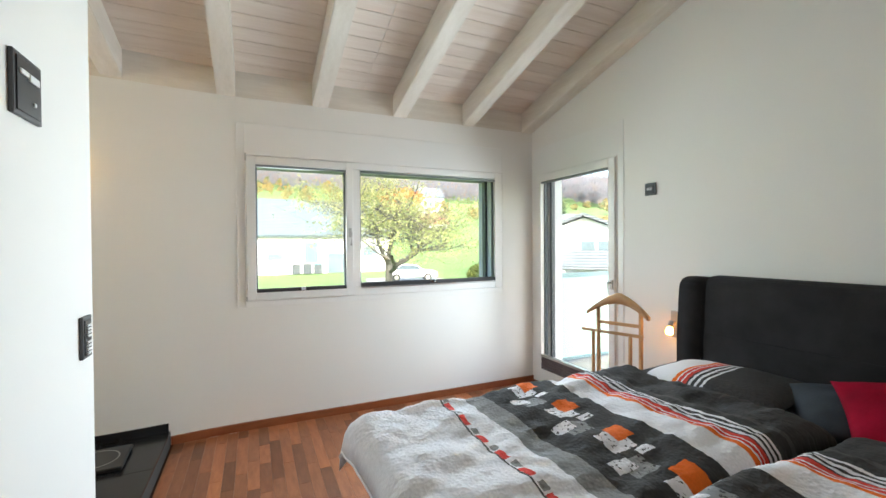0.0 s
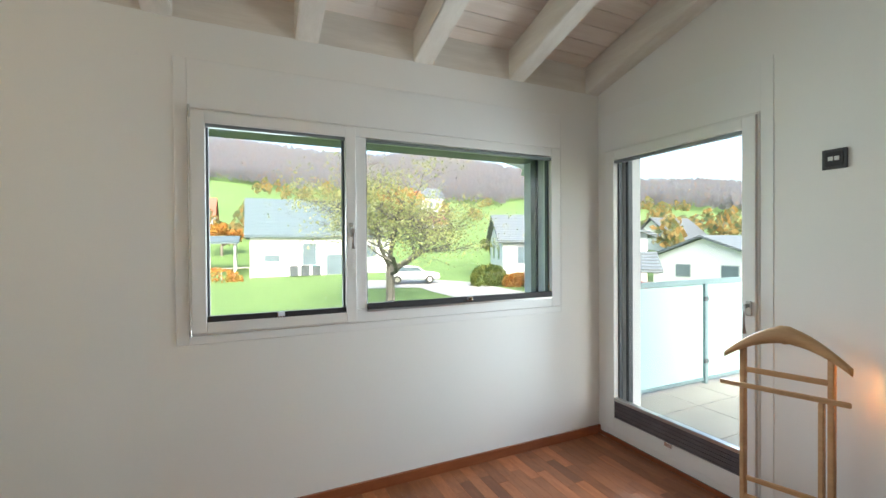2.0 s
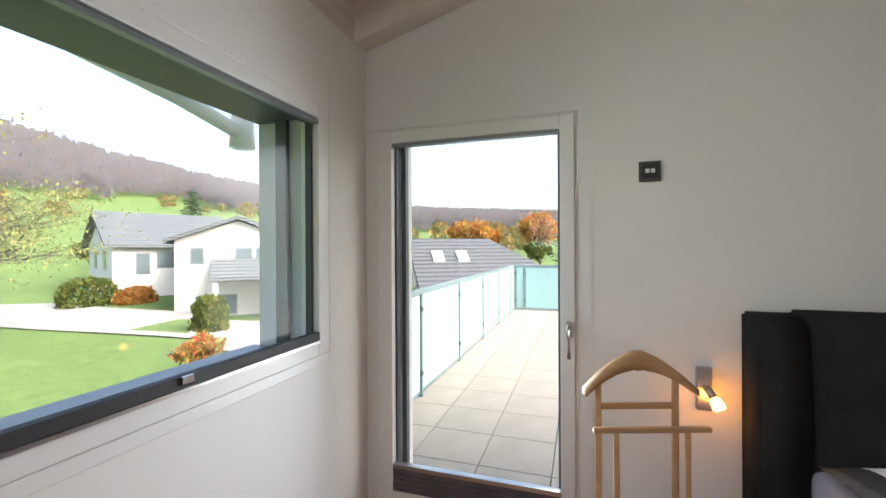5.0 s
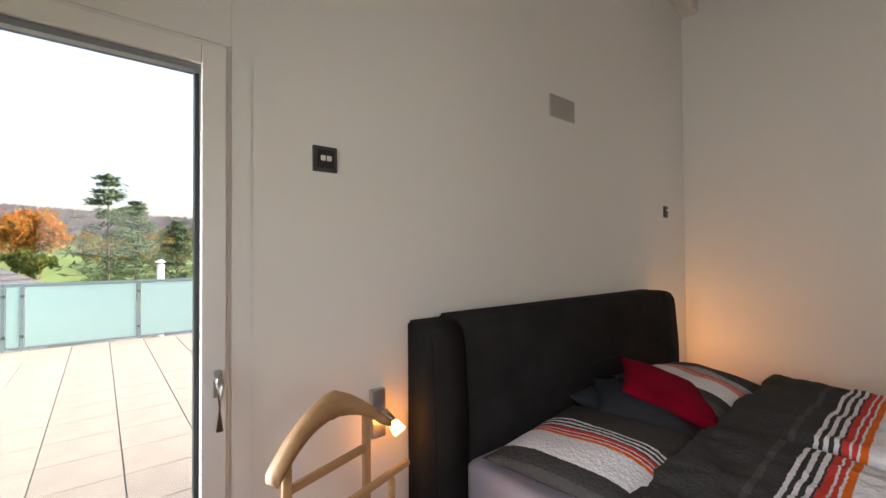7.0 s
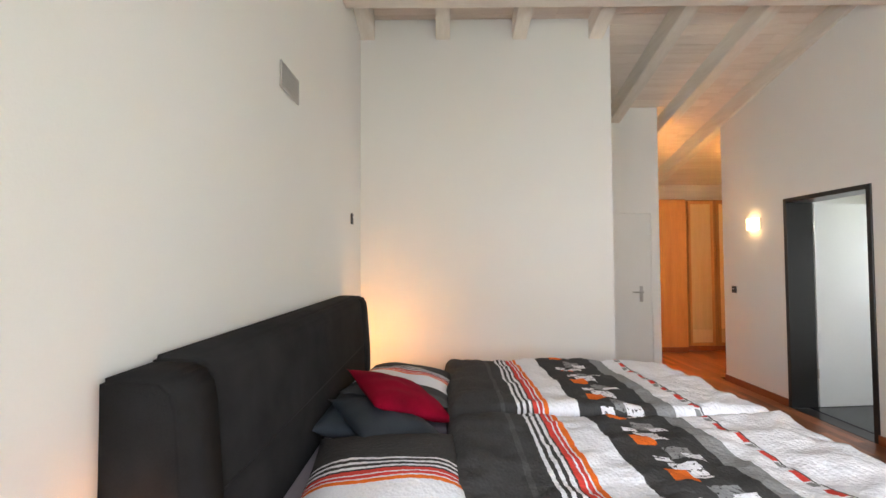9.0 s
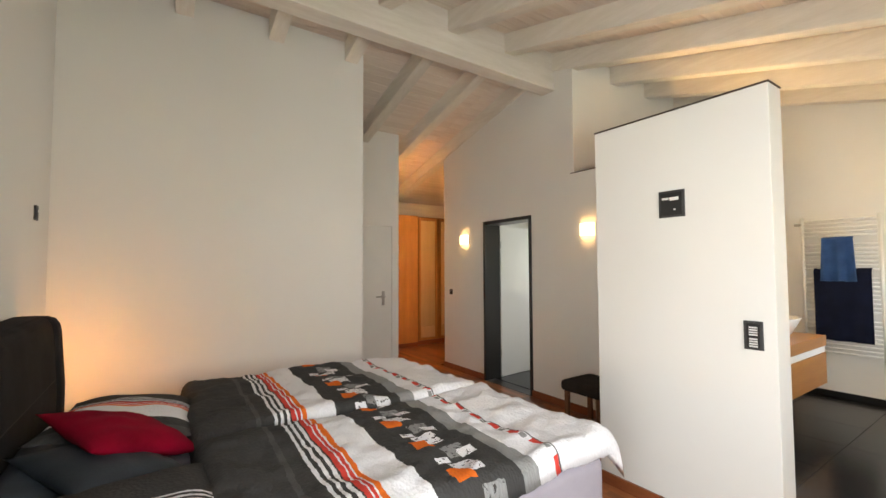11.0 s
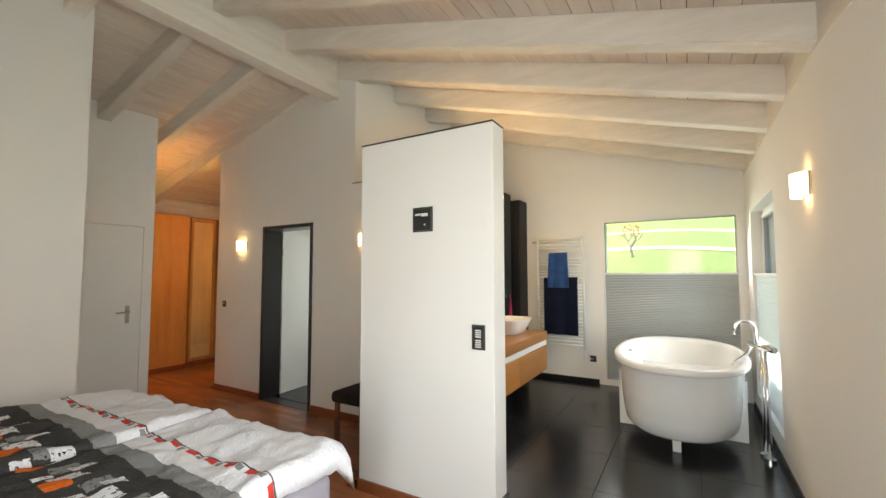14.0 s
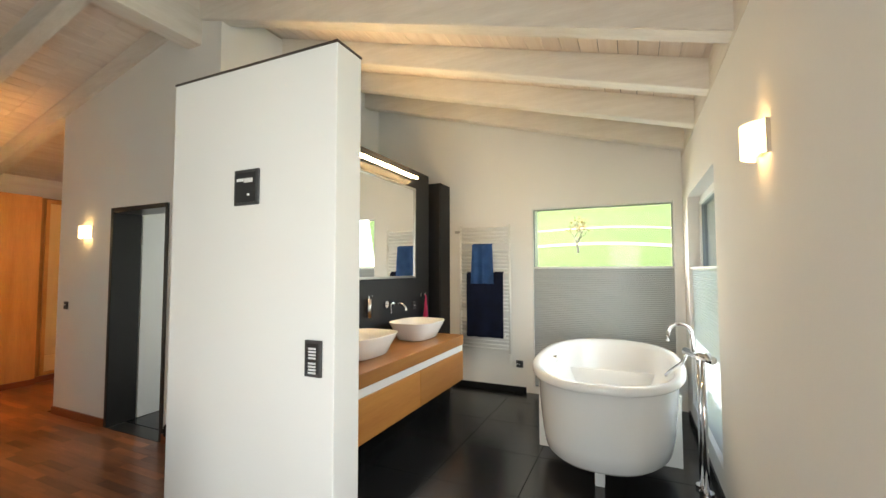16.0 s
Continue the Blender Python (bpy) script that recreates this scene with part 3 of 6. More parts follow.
# outer reveals of the window and guide rails of the outside blind
part("reveal", boxes((2.837, 2.919, YN + 0.092, YN + TW + 0.004, 1.013, 2.169)), RENDERGREY, w1, "grey rendered outer reveal")
part("guide_rail", boxes((2.812, 2.836, YN + 0.155, YN + 0.215, 1.06, 2.13)), ANTHRACITE, w1)
part("blind_box", boxes((0.555, 2.835, YN + 0.10, YN + TW + 0.002, 2.11, 2.168)), ANTHRACITE, w1)
part("window_sill", boxes((0.555, 2.835, YN + 0.092, YN + TW + 0.05, 1.014, 1.04)), FRAMEGREY, w1)

d1 = thing("door_1", (XE, 3.75, 0.03), "white glazed terrace door, closed, blind folded at the foot", "door", kind="structure")
part("surround", boxes((XE - 0.004, XE + 0.02, 3.16, 3.219, 0.02, 2.435), (XE - 0.004, XE + 0.02, 3.2195, 4.33, 2.165, 2.435)), WHITE, d1, "flush white surround panel")
part("door_frame", ring(bmesh.new(), "x", XE - 0.006, XE + 0.09, 3.223, 4.284, 0.031, 2.162, (0.012, 0.012, 0.05, 0.012)), WHITE, d1)
part("sash", ring(bmesh.new(), "x", XE - 0.020, XE + 0.07, 3.236, 4.271, 0.082, 2.149, (0.068, 0.077, 0.095, 0.066)), WHITE, d1, "white door sash")
pane(boxes((XE + 0.04, XE + 0.05, 3.304, 4.194, 0.177, 2.083)), "pane", d1)
part("gasket", ring(bmesh.new(), "x", XE + 0.022, XE + 0.06, 3.304, 4.194, 0.177, 2.083, 0.012), ANTHRACITE, d1, "dark glazing gasket")
bm = bmesh.new()
for k in range(9):
    box(bm, XE - 0.022 + 0.004 * (k % 2), XE + 0.014 + 0.004 * (k % 2), 3.305, 4.193, 0.180 + k * 0.0135, 0.191 + k * 0.0135, bevel=0.002, segs=1)
part("blind", bm, BLINDPLUM, d1, "plum grey folded pleated blind")
part("blind_rail", boxes((XE - 0.024, XE + 0.014, 3.305, 4.193, 0.302, 0.326), bevel=0.002), STEEL, d1)
part("blind_rail", boxes((XE - 0.012, XE + 0.018, 3.305, 4.193, 2.063, 2.082)), FRAMEGREY, d1)
part("blind_grip", boxes((XE - 0.034, XE - 0.021, 3.72, 3.77, 0.155, 0.185), bevel=0.003), CHROME, d1)
hd = part("handle", boxes((XE - 0.036, XE - 0.020, 3.25, 3.277, 1.075, 1.155), bevel=0.005), STEEL, d1, "brushed steel door handle")
part("lever", tube(bmesh.new(), [(XE - 0.036, 3.264, 1.13), (XE - 0.066, 3.264, 1.13), (XE - 0.07, 3.264, 1.115), (XE - 0.068, 3.264, 0.985)], 0.010), STEEL, hd, smooth=True)
part("threshold", boxes((XE - 0.005, XE + TE, 3.223, 4.284, -0.011, 0.03)), FRAMEGREY, d1)
part("reveal", boxes((XE + 0.092, XE + TE + 0.004, 4.185, 4.283, 0.031, 2.162)), RENDERGREY, d1, "grey rendered outer reveal")
part("guide_rail", boxes((XE + 0.093, XE + 0.135, 4.158, 4.184, 0.05, 2.1)), ANTHRACITE, d1)
part("guide_rail", boxes((XE + 0.093, XE + 0.135, 3.224, 3.25, 0.05, 2.1)), ANTHRACITE, d1)

w2 = thing("window_2", (XW, 3.5, 0.16), "bathroom window with grey pleated blind over its lower part", "window", kind="structure")
part("window_frame", ring(bmesh.new(), "x", XW - 0.10, XW + 0.004, WBW[0] + 0.001, WBW[1] - 0.001, WBW[2] + 0.001, WBW[3] - 0.001, (0.012, 0.012, 0.012, 0.02)), WHITE, w2)
part("gasket", ring(bmesh.new(), "x", XW - 0.08, XW - 0.03, WBW[0] + 0.014, WBW[1] - 0.014, WBW[2] + 0.014, WBW[3] - 0.022, 0.010), FRAMEGREY, w2, "grey glazing gasket")
pane(boxes((XW - 0.06, XW - 0.05, WBW[0] + 0.033, WBW[1] - 0.033, WBW[2] + 0.033, WBW[3] - 0.041)), "pane", w2)
bm = bmesh.new()
z, k = 0.19, 0
while z < 1.50:
    prism(bm, [(XW - 0.028, z), (XW - 0.022, z + 0.010), (XW - 0.028, z + 0.020), (XW - 0.030, z + 0.020), (XW - 0.024, z + 0.010), (XW - 0.030, z)], "y", WBW[0] + 0.016, WBW[1] - 0.016)
    z += 0.020
part("blind", bm, BLINDGREY, w2, "grey pleated blind")
part("blind_rail", boxes((XW - 0.036, XW - 0.004, WBW[0] + 0.016, WBW[1] - 0.016, 1.505, 1.525)), WHITE, w2)

w3 = thing("window_3", (-2.28, YNB, 0.30), "bathroom window beside the tub with white pleated blind", "window", kind="structure")
part("window_frame", ring(bmesh.new(), "y", YNB + 0.10, YNB + 0.18, NBW[0] + 0.001, NBW[1] - 0.001, NBW[2] + 0.001, NBW[3] - 0.001, 0.045), WHITE, w3)
part("sash", ring(bmesh.new(), "y", YNB + 0.085, YNB + 0.16, NBW[0] + 0.047, NBW[1] - 0.047, NBW[2] + 0.047, NBW[3] - 0.047, 0.035), WHITE, w3, "white casement sash")
part("gasket", ring(bmesh.new(), "y", YNB + 0.10, YNB + 0.15, NBW[0] + 0.083, NBW[1] - 0.083, NBW[2] + 0.083, NBW[3] - 0.083, 0.008), FRAMEGREY, w3, "grey glazing gasket")
pane(boxes((NBW[0] + 0.092, NBW[1] - 0.092, YNB + 0.12, YNB + 0.13, NBW[2] + 0.092, NBW[3] - 0.092)), "pane", w3)
bm = bmesh.new()
z = 0.315
while z < 1.49:
    prism(bm, [(YNB + 0.028, z), (YNB + 0.022, z + 0.010), (YNB + 0.028, z + 0.020), (YNB + 0.030, z + 0.020), (YNB + 0.024, z + 0.010), (YNB + 0.030, z)], "x", NBW[0] + 0.004, NBW[1] - 0.004)
    z += 0.020
part("blind", bm, BLINDWHITE, w3, "white pleated blind")
part("blind_rail", boxes((NBW[0] + 0.004, NBW[1] - 0.004, YNB + 0.008, YNB + 0.040, 1.497, 1.517)), WHITE, w3)

w4 = thing("window_4", (XW, -0.5, 1.0), "plain white window of the small washroom", "window", kind="structure")
part("window_frame", ring(bmesh.new(), "x", XW - 0.16, XW - 0.08, WWW[0] + 0.001, WWW[1] - 0.001, WWW[2] + 0.001, WWW[3] - 0.001, 0.06), WHITE, w4)
pane(boxes((XW - 0.125, XW - 0.115, WWW[0] + 0.062, WWW[1] - 0.062, WWW[2] + 0.062, WWW[3] - 0.062)), "pane", w4)

d2 = thing("door_2", (XC - 0.07, -0.37, 0), "black steel door frame with a white door standing open", "door", kind="structure")
part("door_frame", ring(bmesh.new(), "x", XC - 0.252, XC + 0.012, BD[0] - 0.002, BD[1] + 0.002, 0.0, BD[3] + 0.002, (0.042, 0.042, 0.0005, 0.042)), DARKFRAME, d2)
leaf = bmesh.new()
box(leaf, 0, 0.80, -0.02, 0.02, 0.008, 2.05, bevel=0.003, segs=1)
lm = Matrix.Translation((XC - 0.262, BD[0] + 0.022, 0)) @ Matrix.Rotation(radians(184.5), 4, "Z")
bmesh.ops.transform(leaf, matrix=lm, verts=leaf.verts)
lf = part("door_leaf", leaf, DOORWHITE, d2, "flush white door leaf, wide open")
for zz in (0.30, 1.75):
    part("hinge", rod(bmesh.new(), (XC - 0.250, BD[0] + 0.052, zz), (XC - 0.250, BD[0] + 0.052, zz + 0.09), 0.010), STEEL, lf)
bm = bmesh.new()
rod(bm, (0.73, -0.02, 1.05), (0.73, -0.065, 1.05), 0.011)
rod(bm, (0.735, -0.062, 1.05), (0.61, -0.062, 1.05), 0.010)
bmesh.ops.transform(bm, matrix=lm, verts=bm.verts)
part("handle", bm, STEEL, lf)

d3 = thing("door_3", (0.43, YH, 0), "flush white door with a steel lever, closed", "door", kind="structure")
part("door_leaf", boxes((HD[0] + 0.004, HD[1] - 0.004, YH - 0.05, YH - 0.003, 0.006, HD[3] - 0.004), bevel=0.002), DOORWHITE, d3)
hd = part("handle", boxes((0.115, 0.155, YH - 0.003, YH + 0.006, 0.98, 1.17), bevel=0.002), STEEL, d3, "steel lever handle on a plate")
bm = rod(bmesh.new(), (0.135, YH, 1.10), (0.135, YH + 0.055, 1.10), 0.010)
rod(bm, (0.128, YH + 0.052, 1.10), (0.26, YH + 0.052, 1.10), 0.009)
part("lever", bm, STEEL, hd)

# ---------------------------------------------------------------- bed
HB0, HB1 = 0.35, 2.56                  # headboard, y
bed = thing("bed", (2.1, 1.43, 0), "anthracite upholstered double box-spring bed, made up", "bed")


def soft_slab(bm, x0, x1, y0, y1, z0, z1, r):
    """A cushion-like block with rounded edges."""
    b = bmesh.new()
    box(b, x0, x1, y0, y1, z0, z1)
    bmesh.ops.bevel(b, geom=list(b.edges), offset=r, segments=4, affect="EDGES", profile=0.6)
    tmp = bpy.data.meshes.new("tmp")
    b.to_mesh(tmp)
    b.free()
    bm.from_mesh(tmp)
    bpy.data.meshes.remove(tmp)
    return bm


part("base", soft_slab(bmesh.new(), 1.05, 3.13, 0.47, 2.40, 0.06, 0.40, 0.04), VELVET, bed, "anthracite fabric box base", True)
for fx in (1.15, 3.0):
    for fy in (0.58, 2.28):
        part("foot", rod(bmesh.new(), (fx, fy, 0.0), (fx, fy, 0.07), 0.025), DARKFRAME, bed)
for my0, my1 in ((0.48, 1.435), (1.445, 2.40)):
    part("mattress", soft_slab(bmesh.new(), 1.03, 3.12, my0, my1, 0.40, 0.675, 0.05), SHEET, bed, "mattress in a lilac grey fitted sheet", True)
bm = bmesh.new()
prof = [(3.285, 0.06), (3.095, 0.06), (3.095, 0.85), (3.118, 1.17), (3.130, 1.215), (3.16, 1.243), (3.25, 1.25), (3.285, 1.245)]
prism(bm, prof, "y", HB0 + 0.165, HB1 - 0.165)
bmesh.ops.bevel(bm, geom=list(bm.edges), offset=0.012, segments=3, affect="EDGES")
hb = part("headboard", bm, VELVET, bed, "padded anthracite headboard", True)
for ya, yb in ((HB0, HB0 + 0.169), (HB1 - 0.169, HB1)):
    bm = bmesh.new()
    prism(bm, [(3.285, 0.06), (3.085, 0.06), (3.085, 0.85), (3.108, 1.16), (3.120, 1.203), (3.15, 1.230), (3.24, 1.236), (3.285, 1.232)], "y", ya, yb)
    bmesh.ops.bevel(bm, geom=list(bm.edges), offset=0.012, segments=3, affect="EDGES")
    part("headboard_wing", bm, VELVET, bed, "", True)
part("seam", boxes((3.0985, 3.11, HB0 + 0.18, HB1 - 0.18, 0.905, 0.910)), varied("dark_seam", (0.01, 0.01, 0.01), 0.9), hb)


HEMWHITE = varied("white_hem", (0.78, 0.77, 0.80), 0.9, 8, 0.05, 0.2, 200)


def fabric(name, x_head, x_foot, y0, y1, ztop, material, label, seed, drop=0.10, hang=0.025):
    """A duvet: a thick sheet with folds, rounded rim and a slack foot end."""
    bm = bmesh.new()
    uvl = bm.loops.layers.uv.new("UVMap")
    nu, nv = 96, 64
    L, Wd = x_head - x_foot, y1 - y0
    off = Vector((seed * 13.7, seed * 5.1, 0))
    grid = []
    for i in range(nu + 1):
        row = []
        s = i / nu * L
        for j in range(nv + 1):
            v = j / nv * Wd
            ex = min(s, L - s)
            ey = min(v, Wd - v)
            def rim(e, r):
                return 1 - math.sqrt(max(0, 1 - (1 - min(e, r) / r) ** 2)) if e < r else 0
            p = Vector((s, v, 0)) + off
            wav = 0.020 * noise.noise(p * 2.2) + 0.017 * noise.noise(p * 6) + 0.010 * noise.noise(p * 15) + 0.005 * noise.noise(p * 34)
            ridge = 0.010 * (1 - abs(noise.noise(Vector((s * 3.0 + v * 2.0, v * 4.5 - s, 1)) + off)) * 3)
            z = ztop + wav + max(ridge, -0.004) - drop * rim(ex, 0.07) - drop * rim(ey, 0.07)
            z -= 0.02 * (s / L)
            if L - s < 0.12:
                z -= hang * ((0.12 - (L - s)) / 0.12) ** 2
            inset = 0.012 * noise.noise(Vector((s * 2.5, v * 2.5, 7)) + off)
            x = x_head - s + (0.03 * noise.noise(Vector((v * 3, 0, 3)) + off) if ex < 0.05 else 0)
            row.append(bm.verts.new((x, y0 + v + (inset if ey < 0.08 else 0) + 0.02 * math.sin(s * 2.2 + seed), z)))
        grid.append(row)
    for i in range(nu):
        for j in range(nv):
            f = bm.faces.new((grid[i][j], grid[i][j + 1], grid[i + 1][j + 1], grid[i + 1][j]))
            for lp, (a, b) in zip(f.loops, ((i, j), (i, j + 1), (i + 1, j + 1), (i + 1, j))):
                lp[uvl].uv = (a / nu * L, b / nv * Wd)
    # underside
    rimv = [grid[0][j] for j in range(nv + 1)] + [grid[i][nv] for i in range(1, nu + 1)] + [grid[nu][j] for j in range(nv - 1, -1, -1)] + [grid[i][0] for i in range(nu - 1, 0, -1)]
    low = [bm.verts.new((min(max(p.co.x, x_foot + 0.09), x_head - 0.05), min(max(p.co.y, y0 + 0.05), y1 - 0.05), max(0.688, p.co.z - 0.045))) for p in rimv]
    n = len(rimv)
    for k in range(n):
        f = bm.faces.new((rimv[k], rimv[(k + 1) % n], low[(k + 1) % n], low[k]))
        for lp in f.loops:
            c = lp.vert.co
            lp[uvl].uv = (x_head - c.x, c.y - y0)
    bmesh.ops.recalc_face_normals(bm, faces=list(bm.faces))
    foot = [Vector(v.co) for v in grid[nu][::3]]
    ob = solid(name, bm, material, label, "duvet", smooth=True, group="duvets on the bed")
    part("hem", tube(bmesh.new(), foot, 0.0045, 6), HEMWHITE, ob, "stitched white foot hem", True)
    return ob


fabric("duvet", 2.53, 0.93, 1.475, 2.43, 0.785, DUVET, "grey, white and orange printed seersucker duvet, window side", 1)
fabric("duvet", 2.53, 0.97, 0.46, 1.50, 0.80, DUVET, "grey, white and orange printed seersucker duvet, wall side", 4)


def pillow(name, centre, size, rot, material, label, category="pillow", seed=0, group=""):
    """Stuffed pillow: plump middle, pinched corners. size: length u, width v, thickness."""
    bm = bmesh.new()
    uvl = bm.loops.layers.uv.new("UVMap")
    n = 28
    a, b, t = size
    m = Matrix.Translation(centre) @ Euler([radians(r) for r in rot]).to_matrix().to_4x4()
    verts = {}
    for side in (1, -1):
        for i in range(n + 1):
            for j in range(n + 1):
                u, v = 2 * i / n - 1, 2 * j / n - 1
                if side < 0 and (abs(u) == 1 or abs(v) == 1):
                    verts[side, i, j] = verts[1, i, j]
                    continue
                h = ((1 - abs(u) ** 2.6) * (1 - abs(v) ** 2.6)) ** 0.62
                pin = 1 - 0.07 * (1 - abs(u) ** 2) * abs(v) ** 3, 1 - 0.07 * (1 - abs(v) ** 2) * abs(u) ** 3
                w = 0.012 * noise.noise(Vector((u * 2.3 + seed * 3, v * 2.3, side)))
                verts[side, i, j] = bm.verts.new(m @ Vector((u * a / 2 * pin[1], v * b / 2 * pin[0], side * (h * t / 2 + w * h))))
    for side in (1, -1):
        for i in range(n):
            for j in range(n):
                ks = ((i, j), (i + 1, j), (i + 1, j + 1), (i, j + 1))
                vs = [verts[side, p, q] for p, q in ks]
                f = bm.faces.new(vs if side > 0 else vs[::-1])
                for lp, (p, q) in zip(f.loops, ks if side > 0 else ks[::-1]):
                    lp[uvl].uv = (p / n * a, q / n * b)
    return solid(name, bm, material, label, category, smooth=True, group=group)


pillow("pillow", (2.735, 2.055, 0.748), (0.70, 0.56, 0.14), (0, 2, 95), PILLOWCASE, "printed grey pillow with red and white stripes, window side", seed=1, group="bed pillows")
pillow("pillow", (2.76, 0.97, 0.765), (0.74, 0.58, 0.16), (-6, -3, 84), PILLOWCASE, "printed grey pillow with stripes, tilted against the headboard", seed=2, group="bed pillows")
pillow("cushion", (2.80, 1.55, 0.765), (0.42, 0.44, 0.12), (6, 14, 214), SLATE, "slate grey satin cushion leaning on the pillows", "cushion", 3)
pillow("cushion", (2.76, 1.35, 0.815), (0.45, 0.46, 0.12), (8, 20, 211), RED, "crimson velvet cushion lying on the pillows", "cushion", 4)
pillow("cushion", (2.96, 1.44, 0.745), (0.30, 0.50, 0.13), (0, 12, 180), SLATE, "slate grey cushion under the others at the headboard", "cushion", 5)


# ---------------------------------------------------------------- wall lamps, sockets and switches
def bedside_lamp(y, label, glass):
    t = thing("wall_lamp", (XE, y, 0.79), label, "lamp", "bedside lamps")
    part("wall_plate", boxes((XE - 0.028, XE - 0.0005, y - 0.03, y + 0.03, 0.795, 0.98), bevel=0.004), STEEL, t, "brushed steel back plate")
    part("joint", rod(bmesh.new(), (XE - 0.028, y, 0.90), (XE - 0.062, y - 0.004, 0.90), 0.013), CHROME, t)
    a, b, c = Vector((XE - 0.062, y - 0.0, 0.905)), Vector((XE - 0.098, y - 0.018, 0.872)), Vector((XE - 0.125, y - 0.032, 0.838))
    part("head", rod(bmesh.new(), a, b, 0.017), STEEL, t, smooth=True)
    bm = rod(bmesh.new(), b, c, 0.019, 0.026, 16)
    bmesh.ops.bevel(bm, geom=[e for e in bm.edges], offset=0.004, segments=2, affect="EDGES")
    part("shade", bm, glass, t, "glowing amber glass shade", True)
    return t


bedside_lamp(2.70, "steel reading lamp with lit amber glass, beside the bed", BULB)
bedside_lamp(0.285, "steel reading lamp with lit amber glass, in the corner", CORNERBULB)


def plate(name, axis, at, u0, u1, z0, z1, label, keys, depth=0.012, s=-1):
    """A dark wall fitting with light keys. s: the way it faces along its axis."""
    c = (u0 + u1) / 2
    t = thing(name, (at, c, z0) if axis == "x" else (c, at, z0), label, "switch")
    def slab(a, b, p, q, r0, r1, bev=0.002):
        lo, hi = sorted((at + s * a, at + s * b))
        bm = bmesh.new()
        box(bm, *((lo, hi, p, q) if axis == "x" else (p, q, lo, hi)), r0, r1, bevel=bev, segs=1)
        return bm
    part("cover", slab(0.0005, depth, u0, u1, z0, z1), SWITCHGREY, t)
    e = 0.012
    part("insert", slab(depth, depth + 0.003, u0 + e, u1 - e, z0 + e, z1 - e), SWITCHBLACK, t)
    for p, q, r0, r1 in keys:
        part("key", slab(depth + 0.003, depth + 0.008, u0 + (u1 - u0) * p, u0 + (u1 - u0) * q, z0 + (z1 - z0) * r0, z0 + (z1 - z0) * r1, 0.001), KEYWHITE, t)
    return t


plate("wall_thermostat", "x", XE, 2.863, 2.955, 1.805, 1.897, "black wall control with two white keys", [(0.28, 0.47, 0.42, 0.62), (0.53, 0.72, 0.42, 0.62)])
plate("wall_socket", "x", XE, 0.025, 0.085, 1.79, 1.88, "small black wall socket in the corner", [(0.35, 0.65, 0.55, 0.7)])
plate("wall_control", "x", XP1, 2.135, 2.29, 1.795, 1.96, "black recessed control panel on the partition", [(0.16, 0.42, 0.66, 0.74), (0.46, 0.80, 0.62, 0.74), (0.60, 0.68, 0.25, 0.31)], s=1)
rows = [(0.30, 0.74, 0.10 + k * 0.085 + (0.06 if k > 3 else 0), 0.15 + k * 0.085 + (0.06 if k > 3 else 0)) for k in range(8)]
plate("light_switch", "x", XP1, 2.575, 2.662, 1.055, 1.205, "dark multi-key light switch on the partition", rows, s=1)
plate("light_switch", "x", XC, -1.60, -1.53, 1.09, 1.17, "small black light switch beside the hall", [(0.3, 0.7, 0.55, 0.65)], s=1)

v = thing("wall_vent", (XE, 1.40, 2.31), "square painted ventilation grille high on the wall", "vent")
VENTGREY = varied("vent_beige", (0.42, 0.40, 0.37), 0.6)
part("backing", boxes((XE - 0.004, XE - 0.0005, 1.326, 1.544, 2.306, 2.414)), VENTGREY, v)
part("frame", ring(bmesh.new(), "x", XE - 0.010, XE - 0.0005, 1.315, 1.555, 2.295, 2.425, 0.010), VENTGREY, v)
for k in range(7):
    part("slat", boxes((XE - 0.007, XE - 0.001, 1.326, 1.544, 2.307 + k * 0.0155, 2.318 + k * 0.0155)), VENTGREY, v)

# ---------------------------------------------------------------- valet stand
vs = thing("valet_stand", (3.0, 2.97, 0), "beech valet stand with shaped hanger, in front of the door", "valet stand")
ax = Vector((0.316, -0.949, 0))          # along the bars, from window to bed
fw = Vector((-0.949, -0.316, 0))         # to the front
C = Vector((3.06, 2.994, 0))


def vp(a, f, z):
    return C + ax * a + fw * f + Vector((0, 0, z))


def bar(bm, p, q, w, h):
    """A square bar from p to q."""
    d = q - p
    m = Matrix.Translation((p + q) / 2) @ d.to_track_quat("Z", "Y").to_matrix().to_4x4() @ Matrix.Diagonal((w, h, d.length, 1))
    r = bmesh.ops.create_cube(bm, size=1, matrix=m)
    bmesh.ops.bevel(bm, geom=list({e for v in r["verts"] for e in v.link_edges}), offset=0.003, segments=2, affect="EDGES")
    return bm


for a in (-0.158, 0.158):
    part("post", bar(bmesh.new(), vp(a, 0, 0.0), vp(a, 0, 0.985), 0.024, 0.024), BEECH, vs)
    part("front_post", bar(bmesh.new(), vp(a * 0.86, 0.125, 0.0), vp(a * 0.86, 0.125, 0.80), 0.020, 0.020), BEECH, vs)
    part("foot_bar", bar(bmesh.new(), vp(a, -0.10, 0.012), vp(a, 0.17, 0.012), 0.022, 0.022), BEECH, vs)
part("trouser_bar", bar(bmesh.new(), vp(-0.155, 0.0, 0.857), vp(0.155, 0.0, 0.857), 0.018, 0.024), BEECH, vs)
part("front_bar", bar(bmesh.new(), vp(-0.225, 0.125, 0.812), vp(0.225, 0.125, 0.812), 0.020, 0.020), BEECH, vs)
part("stretcher", bar(bmesh.new(), vp(-0.155, 0.0, 0.33), vp(0.155, 0.0, 0.33), 0.018, 0.022), BEECH, vs)
